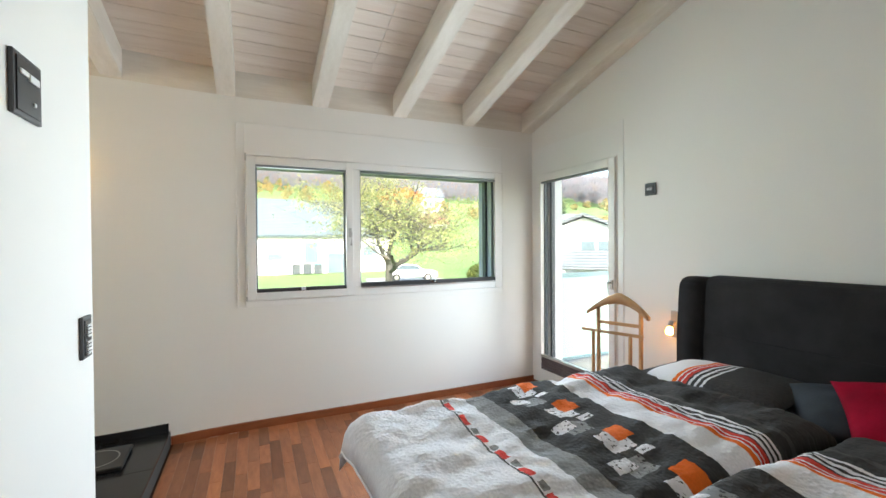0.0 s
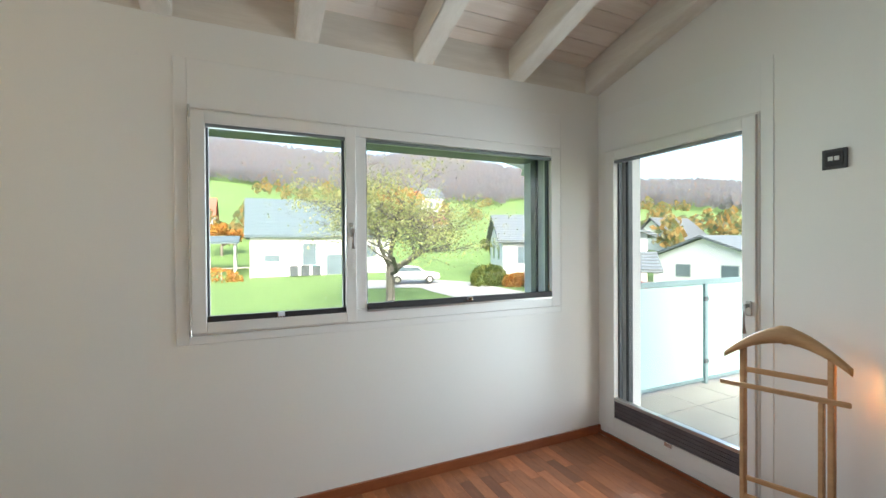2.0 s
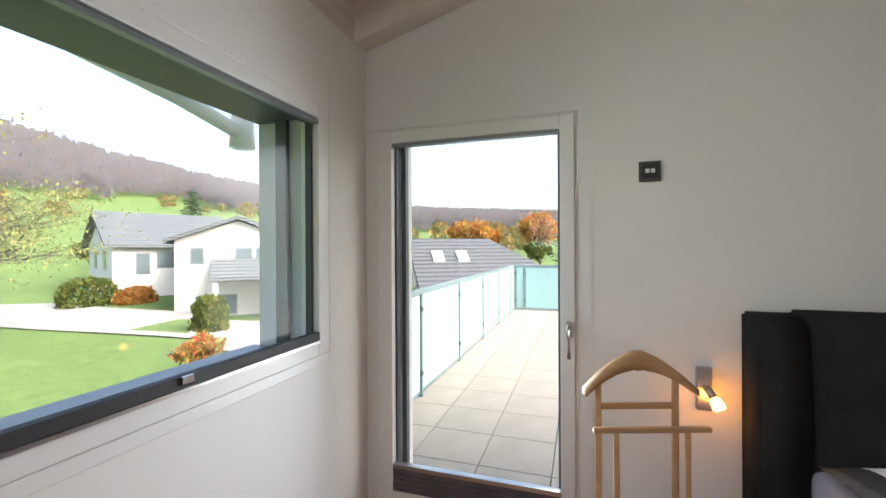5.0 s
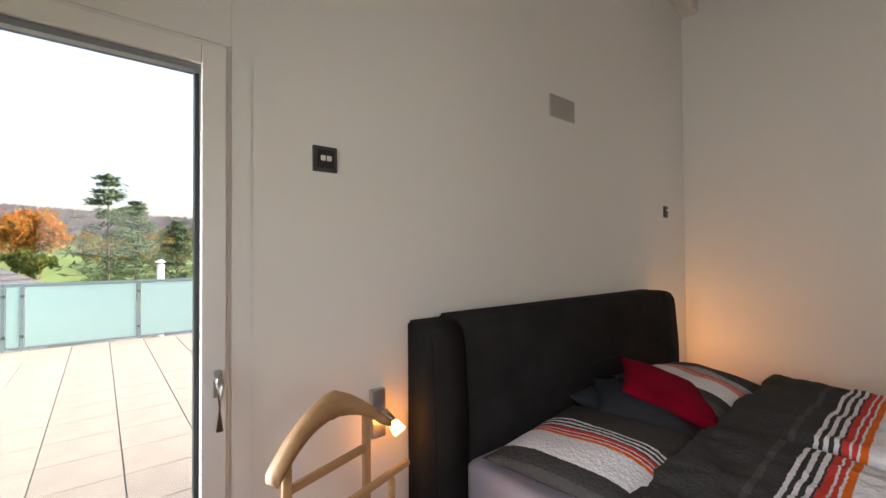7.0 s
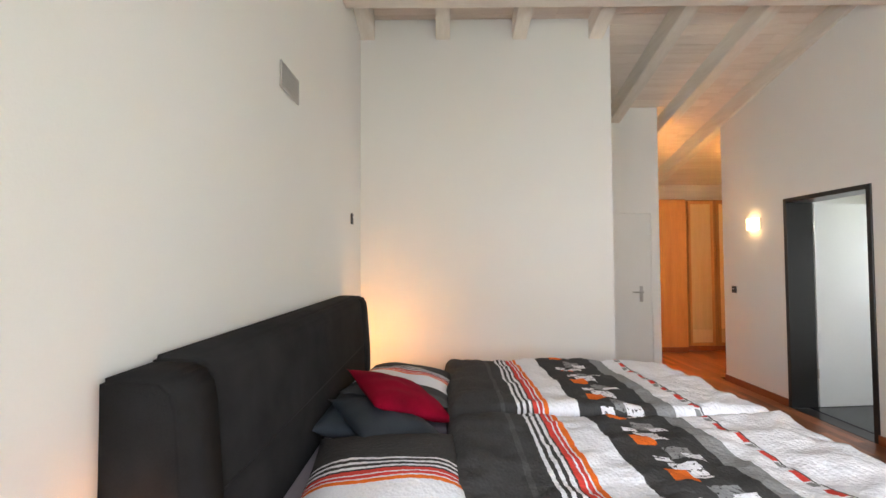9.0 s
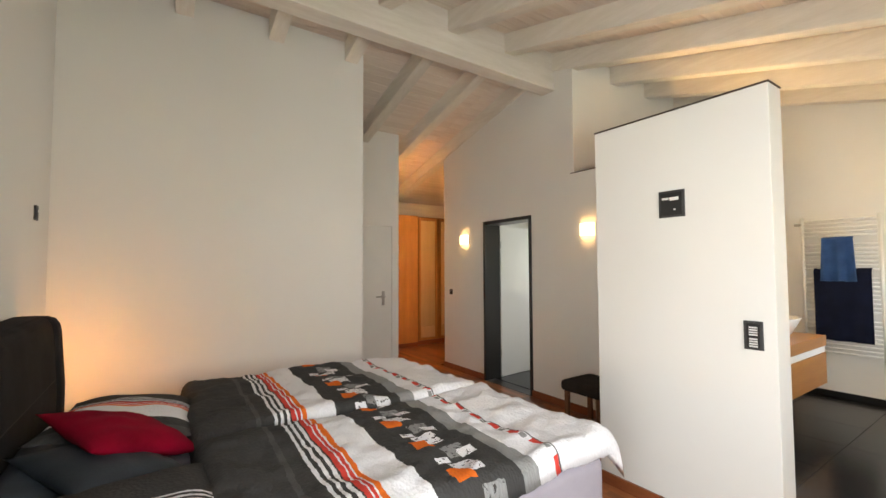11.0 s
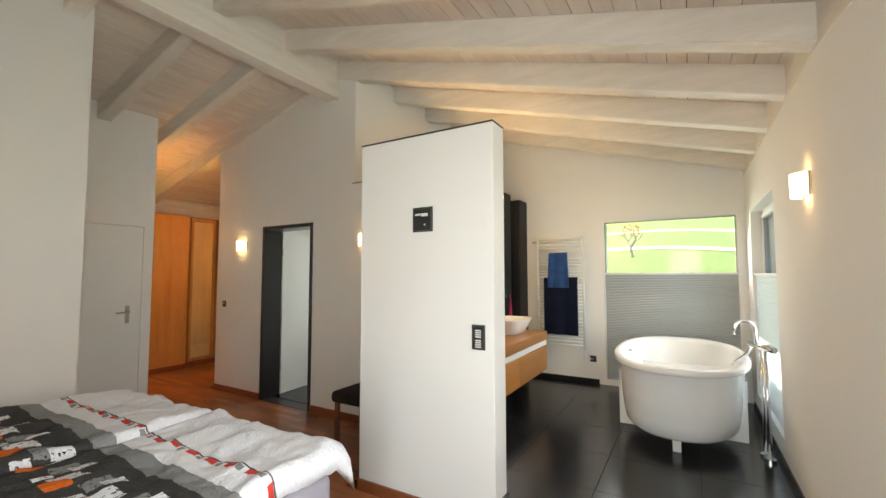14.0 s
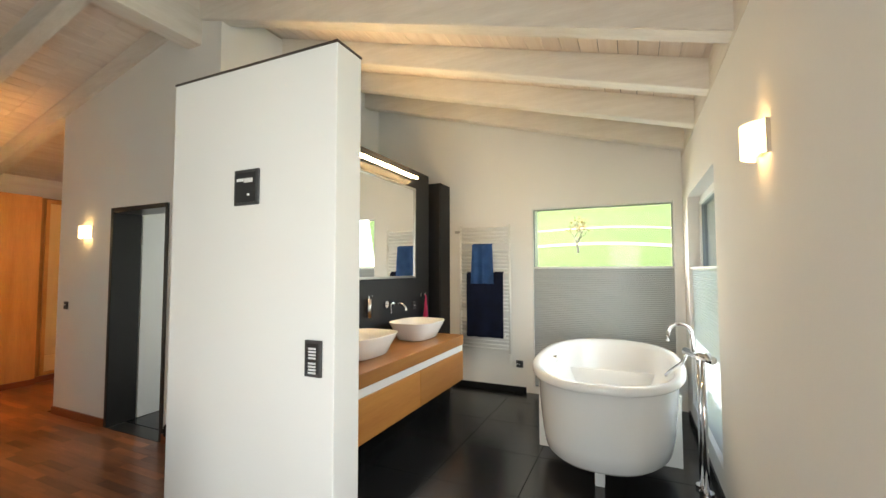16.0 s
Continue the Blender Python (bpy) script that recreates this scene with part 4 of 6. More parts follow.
part("stretcher", bar(bmesh.new(), vp(-0.135, 0.125, 0.30), vp(0.135, 0.125, 0.30), 0.018, 0.022), BEECH, vs)
bm = bmesh.new()
top, bot = [], []
for k in range(25):
    a = -0.225 + 0.45 * k / 24
    q = abs(a) / 0.225
    zt = 1.085 - 0.02 * q - 0.125 * q ** 1.7 if q > 0.16 else 1.085
    th = 0.055 * (1 - q) + 0.028
    f = 0.0 + 0.03 * q ** 2
    w = 0.014 + 0.012 * q
    ring4 = [bm.verts.new(vp(a, f - w, zt - th * 0.15)), bm.verts.new(vp(a, f + w, zt - th * 0.15)), bm.verts.new(vp(a, f + w, zt - th)), bm.verts.new(vp(a, f - w, zt - th)), bm.verts.new(vp(a, f, zt))]
    top.append(ring4)
for p, q in zip(top, top[1:]):
    for i, j in ((0, 4), (4, 1), (1, 2), (2, 3), (3, 0)):
        bm.faces.new((p[i], p[j], q[j], q[i]))
for e in (top[0], top[-1]):
    bm.faces.new((e[0], e[4], e[1], e[2], e[3]))
bmesh.ops.recalc_face_normals(bm, faces=list(bm.faces))
part("hanger", bm, BEECH, vs, "shaped beech coat hanger", True)

# ---------------------------------------------------------------- sconces
def sconce(axis, at, u, z, s, label, bulb=None):
    t = thing("wall_sconce", (at, u, z) if axis == "x" else (u, at, z), label, "lamp", "wall sconces")
    bm = bmesh.new()
    pts = [(-0.085 + 0.17 * k / 14) for k in range(15)]
    prof = [(a, 0.016 + 0.061 * max(0.0, math.cos(a / 0.085 * math.pi / 2)) ** 0.6) for a in pts]
    rows = []
    for a, d in prof:
        rows.append([(a, d), (a, d - 0.006)])
    def P(a, d, zz):
        return (at + s * d, u + a, zz) if axis == "x" else (u + a, at + s * d, zz)
    for (o0, i0), (o1, i1) in zip(rows, rows[1:]):
        for p, q in ((o0, o1), (i1, i0)):
            bm.faces.new([bm.verts.new(P(*p, z - 0.062)), bm.verts.new(P(*q, z - 0.062)), bm.verts.new(P(*q, z + 0.062)), bm.verts.new(P(*p, z + 0.062))])
        for zz in (z - 0.062, z + 0.062):
            bm.faces.new([bm.verts.new(P(*o0, zz)), bm.verts.new(P(*o1, zz)), bm.verts.new(P(*i1, zz)), bm.verts.new(P(*i0, zz))])
    bmesh.ops.remove_doubles(bm, verts=bm.verts, dist=0.0005)
    bmesh.ops.recalc_face_normals(bm, faces=list(bm.faces))
    part("shade", bm, SCONCE, t, "curved opal glass shade, lit", True)
    def slab(a0, a1, d0, d1, z0, z1):
        lo, hi = sorted((at + s * d0, at + s * d1))
        b = bmesh.new()
        box(b, *((lo, hi, u + a0, u + a1) if axis == "x" else (u + a0, u + a1, lo, hi)), z0, z1, bevel=0.002, segs=1)
        return b
    part("back_plate", slab(-0.05, 0.05, 0.0005, 0.015, z - 0.05, z + 0.05), STEEL, t)
    part("bulb", slab(-0.04, 0.04, 0.034, 0.050, z - 0.02, z + 0.02), bulb or FILAMENT, t, "glowing lamp inside the shade")
    part("bracket", slab(-0.089, -0.0855, 0.0005, 0.016, z - 0.064, z + 0.064), CHROME, t)
    part("bracket", slab(0.0855, 0.089, 0.0005, 0.016, z - 0.064, z + 0.064), CHROME, t)


sconce("x", XC, -1.21, 1.88, 1, "lit opal glass sconce on the wall by the hall")
sconce("x", XC, 0.86, 1.87, 1, "lit opal glass sconce on the low wall")
sconce("y", YNB, -0.515, 1.985, -1, "lit opal glass sconce on the bathroom wall")
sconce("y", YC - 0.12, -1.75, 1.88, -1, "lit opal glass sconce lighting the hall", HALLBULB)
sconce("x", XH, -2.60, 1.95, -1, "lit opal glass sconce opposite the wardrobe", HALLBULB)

# ---------------------------------------------------------------- bathtub
TX, TY, TL = -2.265, 3.62, 1.045
tub = thing("bathtub", (TX, TY, ZB), "white oval enamel bathtub on a low stand", "bathtub")


def oval(a, b, z, n=64, p=2.45):
    out = []
    for k in range(n):
        t = 2 * math.pi * k / n
        c, s = math.cos(t), math.sin(t)
        out.append((TX + TL * a * math.copysign(abs(c) ** (2 / p), c), TY + b * math.copysign(abs(s) ** (2 / p), s), z))
    return out


bm = bmesh.new()
layers = [(0.70, 0.36, 0.195), (0.775, 0.425, 0.203), (0.815, 0.458, 0.235), (0.835, 0.475, 0.33), (0.852, 0.492, 0.52), (0.862, 0.505, 0.715), (0.867, 0.508, 0.728), (0.905, 0.540, 0.731), (0.912, 0.546, 0.742),
          (0.912, 0.546, 0.772), (0.903, 0.537, 0.784), (0.875, 0.510, 0.787), (0.850, 0.486, 0.776), (0.836, 0.472, 0.74), (0.80, 0.447, 0.62), (0.755, 0.418, 0.50), (0.70, 0.385, 0.40), (0.635, 0.34, 0.33), (0.55, 0.28, 0.288), (0.44, 0.21, 0.272), (0.25, 0.12, 0.266)]
rings = [[bm.verts.new(p) for p in oval(a, b, z)] for a, b, z in layers]
for r0, r1 in zip(rings, rings[1:]):
    for k in range(64):
        bm.faces.new((r0[k], r0[(k + 1) % 64], r1[(k + 1) % 64], r1[k]))
bm.faces.new(rings[0][::-1])
bm.faces.new(rings[-1])
part("tub_shell", bm, ENAMEL, tub, "glossy white tub shell", True)
part("support_panel", boxes((-2.02, -1.99, TY - 0.50, TY + 0.50, ZB, 0.60), bevel=0.003), WHITE, tub, "white support panel")
part("support_panel", boxes((-2.82, -2.79, TY - 0.40, TY + 0.40, ZB, 0.56), bevel=0.003), WHITE, tub)
part("foot", boxes((-1.56, -1.50, TY - 0.045, TY + 0.015, ZB, 0.235), bevel=0.003), WHITE, tub)
part("foot", boxes((-3.0, -2.94, TY - 0.03, TY + 0.03, ZB, 0.225), bevel=0.003), WHITE, tub)
part("overflow", rod(bmesh.new(), (-2.47, TY - 0.462, 0.69), (-2.47, TY - 0.432, 0.692), 0.032, None, 20), CHROME, tub, "chrome overflow cap")

fc = thing("bath_faucet", (-1.72, 4.20, ZB), "chrome floor-standing bath mixer with hand shower", "faucet")
for k, (fx, fy) in enumerate(((-1.75, 4.205), (-1.66, 4.215))):
    part("column", rod(bmesh.new(), (fx, fy, ZB), (fx, fy, 0.93), 0.017, None, 16), CHROME, fc, smooth=True)
    part("foot_plate", rod(bmesh.new(), (fx, fy, ZB), (fx, fy, ZB + 0.022), 0.040, None, 24), CHROME, fc)
part("mixer_bar", rod(bmesh.new(), (-1.86, 4.14, 0.945), (-1.56, 4.255, 0.945), 0.024, None, 20), CHROME, fc, smooth=True)
part("lever", boxes((-1.64, -1.50, 4.225, 4.25, 0.965, 0.978), bevel=0.003), CHROME, fc)
arc = [(-1.74, 4.17, 0.96)] + [(-1.76 - 0.0 * k, 4.10 + 0.07 * math.cos(math.pi * k / 10), 1.06 + 0.075 * math.sin(math.pi * k / 10)) for k in range(11)] + [(-1.76, 4.03, 1.02)]
part("spout", tube(bmesh.new(), arc, 0.013), CHROME, fc, smooth=True)
hose = [(-1.83, 4.15, 0.94), (-1.87, 4.12, 0.86), (-1.90, 4.06, 0.80), (-1.92, 4.02, 0.75)]
part("hand_shower", tube(bmesh.new(), hose, 0.012), CHROME, fc, smooth=True)

# ---------------------------------------------------------------- vanity
mw = thing("backsplash", (-1.7, YV, ZB), "black wall panel behind the washbasins", "panel")
part("panel", boxes((-2.86, -0.45, YV + 0.001, YV + 0.022, ZB, 2.57), bevel=0.002), BLACKPANEL, mw)
mr = thing("mirror", (-1.7, YV + 0.03, 1.41), "large mirror with a metal frame and a lamp above", "mirror")
part("glass", boxes((-2.49, -0.72, YV + 0.024, YV + 0.034, 1.43, 2.345)), MIRROR, mr)
part("frame", ring(bmesh.new(), "y", YV + 0.023, YV + 0.045, -2.51, -0.70, 1.41, 2.365, 0.022), STEEL, mr)
lt = thing("mirror_lamp", (-1.7, YV + 0.06, 2.47), "lit tubular lamp above the mirror", "lamp")
part("tube", rod(bmesh.new(), (-2.47, YV + 0.075, 2.47), (-0.9, YV + 0.075, 2.47), 0.012, None, 16), TUBE, lt, "glowing light tube", True)
part("holder", boxes((-2.44, -0.93, YV + 0.023, YV + 0.055, 2.455, 2.485)), STEEL, lt)

va = thing("vanity", (-1.5, 2.0, 0.43), "wall-hung honey-coloured wooden vanity with drawers", "cabinet")
X0, X1, Y1 = -2.41, -0.62, 2.30
part("body", boxes((X0 + 0.012, X1, YV + 0.023, Y1 - 0.022, 0.43, 0.765)), WHITE, va, "white carcass")
nx = 2
for k in range(nx):
    a = X0 + (X1 - X0) * k / nx
    b = X0 + (X1 - X0) * (k + 1) / nx
    part("drawer", boxes((a + 0.002, b - 0.002, Y1 - 0.021, Y1, 0.43, 0.705), bevel=0.002), OAK, va, "wooden drawer front")
part("side_panel", boxes((X0 - 0.004, X0 + 0.011, YV + 0.023, Y1 - 0.0215, 0.43, 0.765)), OAK, va)
part("grip_strip", boxes((X0 + 0.001, X1, Y1 - 0.021, Y1 - 0.006, 0.709, 0.764)), WHITE, va, "white grip strip")
solid("worktop", boxes((X0 - 0.006, X1, YV + 0.023, Y1 + 0.003, 0.767, 0.86), bevel=0.004), OAK, "thick honey-coloured wooden worktop under the basins", "worktop")


def basin(cx, cy, label):
    t = thing("washbasin", (cx, cy, 0.86), label, "washbasin", "washbasins")
    bm = bmesh.new()
    lay = [(0.19, 0.125, 0.861), (0.205, 0.14, 0.868), (0.245, 0.18, 0.95), (0.275, 0.212, 1.015), (0.278, 0.214, 1.022), (0.268, 0.204, 1.022), (0.235, 0.172, 0.95), (0.19, 0.13, 0.885), (0.05, 0.04, 0.875)]
    rs = []
    for a, b, z in lay:
        r = []
        for k in range(48):
            th = 2 * math.pi * k / 48
            c, s = math.cos(th), math.sin(th)
            r.append(bm.verts.new((cx + a * math.copysign(abs(c) ** (2 / 3.2), c), cy + b * math.copysign(abs(s) ** (2 / 3.2), s), z)))
        rs.append(r)
    for p, q in zip(rs, rs[1:]):
        for k in range(48):
            bm.faces.new((p[k], p[(k + 1) % 48], q[(k + 1) % 48], q[k]))
    bm.faces.new(rs[0][::-1])
    bm.faces.new(rs[-1])
    part("bowl", bm, CERAMIC, t, "matt white ceramic bowl", True)
    part("drain", rod(bmesh.new(), (cx, cy, 0.876), (cx, cy, 0.881), 0.025), CHROME, t)
    f = thing("tap", (cx, YV, 1.14), "chrome wall-mounted basin tap", "tap", "basin taps")
    part("rosette", rod(bmesh.new(), (cx, YV + 0.023, 1.17), (cx, YV + 0.034, 1.17), 0.028, None, 20), CHROME, f)
    part("rosette", rod(bmesh.new(), (cx + 0.11, YV + 0.023, 1.17), (cx + 0.11, YV + 0.045, 1.17), 0.032, None, 20), CHROME, f)
    part("spout", tube(bmesh.new(), [(cx, YV + 0.03, 1.17), (cx, YV + 0.10, 1.175), (cx, YV + 0.15, 1.165), (cx, YV + 0.18, 1.135), (cx, YV + 0.185, 1.11)], 0.013), CHROME, f, smooth=True)
    part("lever", tube(bmesh.new(), [(cx + 0.11, YV + 0.045, 1.17), (cx + 0.11, YV + 0.085, 1.17), (cx + 0.11, YV + 0.09, 1.09)], 0.006), CHROME, f, smooth=True)


basin(-2.05, 1.99, "white oval countertop washbasin near the radiator")
basin(-1.17, 1.99, "white oval countertop washbasin near the partition")
sd = thing("soap_dispenser", (-1.63, YV + 0.05, 1.10), "chrome wall soap dispenser under the mirror", "dispenser")
part("bottle", rod(bmesh.new(), (-1.63, YV + 0.055, 1.08), (-1.63, YV + 0.055, 1.24), 0.022, None, 16), CHROME, sd, smooth=True)
part("pump", tube(bmesh.new(), [(-1.63, YV + 0.055, 1.24), (-1.63, YV + 0.055, 1.27), (-1.63, YV + 0.09, 1.27)], 0.006), CHROME, sd)
part("bracket", boxes((-1.645, -1.615, YV + 0.0225, YV + 0.034, 1.13, 1.17)), CHROME, sd)
plate("wall_socket", "y", YV + 0.022, -2.53, -2.46, 1.08, 1.16, "black wall socket beside the tap", [(0.35, 0.65, 0.45, 0.55)], s=1)
hk = thing("wall_hook", (-2.66, YV + 0.03, 1.22), "chrome towel hook on the black panel", "hook")
part("plate", rod(bmesh.new(), (-2.66, YV + 0.0225, 1.22), (-2.66, YV + 0.03, 1.22), 0.018, None, 16), CHROME, hk)
part("peg", tube(bmesh.new(), [(-2.66, YV + 0.03, 1.22), (-2.66, YV + 0.075, 1.22), (-2.66, YV + 0.08, 1.245)], 0.006), CHROME, hk)


def cloth(name, pts, width_axis, half, z_top, z_bot, depth, material, label, folds, seed, taper=0.0):
    """A hanging cloth: draped front and back over a bar."""
    bm = bmesh.new()
    n, k = 26, 22
    grid = []
    for i in range(n + 1):
        f = i / n
        row = []
        for j in range(k + 1):
            g = 2 * j / k - 1
            w = half * (1 - taper * (1 - f))
            z = z_top + (z_bot - z_top) * f
            dip = depth * (1 if f > 0.03 else f / 0.03) + 0.010 * math.sin(g * folds + seed) * (0.3 + f) + 0.006 * noise.noise(Vector((g * 2, f * 4, seed)))
            row.append(bm.verts.new((pts[0] + dip, pts[1] + g * w, z + 0.008 * noise.noise(Vector((g * 3, seed, 0))) * f) if width_axis == "y" else (pts[0] + g * w, pts[1] + dip, z)))
        grid.append(row)
    for i in range(n):
        for j in range(k):
            bm.faces.new((grid[i][j], grid[i][j + 1], grid[i + 1][j + 1], grid[i + 1][j]))
    ext = bmesh.ops.solidify(bm, geom=list(bm.faces), thickness=0.012)
    bmesh.ops.recalc_face_normals(bm, faces=list(bm.faces))
    return solid(name, bm, material, label, "towel", smooth=True)


cloth("cloth", (-2.66, YV + 0.075), "x", 0.06, 1.225, 0.98, 0.012, PINK, "small pink cloth hanging on the hook", 5, 2, 0.75)

# black tall panel in the niche
cb = thing("tall_cabinet", (XW + 0.1, 1.4, ZB), "tall matt black cabinet in the corner", "cabinet")
part("body", boxes((XW + 0.001, XW + 0.28, 0.95, 1.755, ZB, 2.53)), BLACKPANEL, cb)
part("door", boxes((XW + 0.281, XW + 0.30, 0.955, 1.75, ZB + 0.02, 2.525), bevel=0.002), BLACKPANEL, cb)

# ---------------------------------------------------------------- towel radiator
R0, R1 = 1.93, 2.535
ra = thing("towel_radiator", (XW + 0.05, 2.2, 0.55), "white ladder towel radiator on the wall", "radiator")
for yy in (R0, R1):
    part("upright", rod(bmesh.new(), (XW + 0.075, yy, 0.53), (XW + 0.075, yy, 2.02), 0.016, None, 12), HEATER, ra, smooth=True)
z, k = 0.58, 0
while z < 1.99:
    part("rung", rod(bmesh.new(), (XW + 0.078, R0, z), (XW + 0.078, R1, z), 0.0105, None, 8), HEATER, ra, smooth=True)
    k += 1
    z += 0.095 if k in (9, 18, 25) else 0.043
for yy in (R0 + 0.08, R1 - 0.08):
    for zz in (0.72, 1.86):
        part("bracket", rod(bmesh.new(), (XW + 0.001, yy, zz), (XW + 0.07, yy, zz), 0.011, None, 10), HEATER, ra)
part("valve", rod(bmesh.new(), (XW + 0.075, R0, 1.95), (XW + 0.075, R0 - 0.07, 1.95), 0.016, None, 12), STEEL, ra, "brass and steel bleed valve")
part("thermostat", rod(bmesh.new(), (XW + 0.075, R1 - 0.0, 0.53), (XW + 0.075, R1, 0.42), 0.020, None, 14), HEATER, ra)
part("cable", tube(bmesh.new(), [(XW + 0.075, R1, 0.43), (XW + 0.06, R1 + 0.01, 0.40), (XW + 0.03, R1 + 0.04, 0.40), (XW + 0.02, R1 + 0.07, 0.42)], 0.006), HEATER, ra)
plate("wall_socket", "x", XW, 2.585, 2.665, 0.375, 0.455, "black wall socket by the towel radiator", [(0.42, 0.58, 0.44, 0.56)], s=1)
cloth("towel", (XW + 0.085, 2.225), "y", 0.145, 1.80, 1.33, 0.052, BLUE, "blue towel hung over the radiator rungs", 7, 1, 0.15)
cloth("towel", (XW + 0.080, 2.245), "y", 0.225, 1.47, 0.71, 0.036, NAVY, "navy bath towel hung over the radiator rungs", 6, 3)

# bathroom scale on the tiles by the window wall
bs = thing("bathroom_scale", (-0.30, 3.95, ZB), "black glass bathroom scale on the tiles", "scale")
SC = Matrix.Translation((-0.30, 3.96, 0)) @ Matrix.Rotation(radians(3), 4, "Z")
bm = boxes((-0.165, 0.165, -0.165, 0.165, ZB + 0.008, ZB + 0.032), bevel=0.008)
bmesh.ops.transform(bm, matrix=SC, verts=bm.verts)
pl = part("platform", bm, SWITCHBLACK, bs)
bm = bmesh.new()
for k in range(40):
    a, b = 2 * math.pi * k / 40, 2 * math.pi * (k + 1) / 40
    q = [(r * math.cos(t) * 1.0, r * math.sin(t), ZB + 0.0335) for r, t in ((0.118, a), (0.126, a), (0.126, b), (0.118, b))]
    bm.faces.new([bm.verts.new(p) for p in q])
bmesh.ops.transform(bm, matrix=SC, verts=bm.verts)
part("printed_ring", bm, STEEL, pl, "pale printed ring")

# ---------------------------------------------------------------- stool by the sconce wall
st = thing("stool", (-0.5, 1.13, 0), "low stool with brown felt seat and wooden legs", "stool")
bm = soft_slab(bmesh.new(), -0.80, -0.38, 0.94, 1.36, 0.375, 0.475, 0.045)
part("seat", bm, STOOLSEAT, st, "brown felt seat", True)
STOOLLEG = wood("walnut_leg", (0.14, 0.06, 0.03), (0.24, 0.11, 0.055), (3, 3, 10), 0.4)
for lx in (-0.755, -0.425):
    for ly in (0.985, 1.315):
        part("leg", bar(bmesh.new(), Vector((lx, ly, 0)), Vector((lx * 0.96 - 0.022, ly * 0.98 + 0.02, 0.38)), 0.038, 0.038), STOOLLEG, st)

# ---------------------------------------------------------------- wardrobe in the hall
wr = thing("wardrobe", (-2.2, -3.55, 0), "built-in wardrobe with pale panels in wooden frames", "wardrobe")
part("body", boxes((-3.3, -1.42, -3.85, -3.47, 0.02, 2.48)), WARDROBE, wr)
part("plinth", boxes((-3.3, -1.42, -3.47, -3.45, 0.0, 0.075)), SKIRT, wr)
for a, b in ((-1.50, -1.92), (-1.97, -2.42), (-2.47, -2.92)):
    dr = part("door", ring(bmesh.new(), "y", -3.469, -3.445, b, a, 0.08, 2.46, 0.045), WARDROBE, wr, "orange wooden door frame")
    part("panel", boxes((b + 0.046, a - 0.046, -3.468, -3.452, 0.35, 2.41)), PAPER, dr, "pale wood panel")
    part("panel", boxes((b + 0.046, a - 0.046, -3.468, -3.454, 0.13, 0.345)), PAPER, dr)
sp = thing("side_cabinet", (-0.8, -3.4, 0), "tall orange wooden cabinet beside the wardrobe", "cabinet")
part("body", boxes((-1.419, XH - 0.002, -3.85, -3.36, 0.02, 2.48), bevel=0.003), WARDROBE, sp)
part("plinth", boxes((-1.419, XH - 0.002, -3.359, -3.345, 0.0, 0.075)), SKIRT, sp)

# ---------------------------------------------------------------- terrace
ter = solid("terrace_floor", boxes((XE + TE, 11.75, -3.4, 5.0, -0.35, -0.055)), SLABJOINT, "terrace paved with pale concrete slabs", "terrace", "structure")
RAILSTEEL = varied("blue_grey_steel", (0.20, 0.28, 0.31), 0.4, 3, 0.1, 0.03, 60, 0.5)


def railing(name, start, way, posts, label):
    """Posts at the given distances along the way; panels of frosted glass clamped between them."""
    a, u = Vector(start), Vector(way)
    t = thing(name, a, label, "railing")
    side = Vector((-u.y, u.x, 0))
    for k, d in enumerate(posts):
        p = a + u * d
        po = part("post", bar(bmesh.new(), p + Vector((0, 0, -0.05)), p + Vector((0, 0, 1.05)), 0.045, 0.045), RAILSTEEL, t, "blue-grey steel post")
        for zz in (0.20, 0.86):
            part("clamp", boxes((p.x - 0.03, p.x + 0.03, p.y - 0.03, p.y + 0.03, zz, zz + 0.045), bevel=0.004), ANTHRACITE, po)
        if k + 1 < len(posts):
            p0, p1 = p + u * 0.035, a + u * (posts[k + 1] - 0.035)
            bm = prism(bmesh.new(), [(p0 - side * 0.006).to_2d(), (p1 - side * 0.006).to_2d(), (p1 + side * 0.006).to_2d(), (p0 + side * 0.006).to_2d()], "z", 0.05, 1.03)
            part("glass_panel", bm, FROST, t, "frosted glass panel")
    e = a + u * posts[-1]
    part("handrail", bar(bmesh.new(), a + Vector((0, 0, 1.062)), e + Vector((0, 0, 1.062)), 0.03, 0.055), RAILSTEEL, t, "blue-grey steel handrail")
    part("bottom_rail", bar(bmesh.new(), a + Vector((0, 0, 0.03)), e + Vector((0, 0, 0.03)), 0.02, 0.03), RAILSTEEL, t)


railing("terrace_railing", (3.76, 4.78, 0), (1, 0, 0), (0, 1.44, 2.86, 4.30, 5.72, 7.14, 7.74), "frosted glass terrace railing with steel posts, long side")
railing("terrace_railing", (11.56, 4.74, 0), (0, -1, 0), (0.0, 0.22, 1.77, 3.32, 4.87, 6.42, 7.97), "frosted glass terrace railing with steel posts, far side")
pipe_thing = thing("vent_pipe", (12.4, 2.55, -3.0), "pale metal vent pipe rising behind the railing", "pipe")
part("pipe", rod(bmesh.new(), (12.4, 2.55, -3.0), (12.4, 2.55, 1.36), 0.065, None, 16), HEATER, pipe_thing, smooth=True)
part("cap", rod(bmesh.new(), (12.4, 2.55, 1.40), (12.4, 2.55, 1.46), 0.10, 0.03, 16), HEATER, pipe_thing)
part("collar", rod(bmesh.new(), (12.4, 2.55, 1.34), (12.4, 2.55, 1.41), 0.045, None, 12), STEEL, pipe_thing)

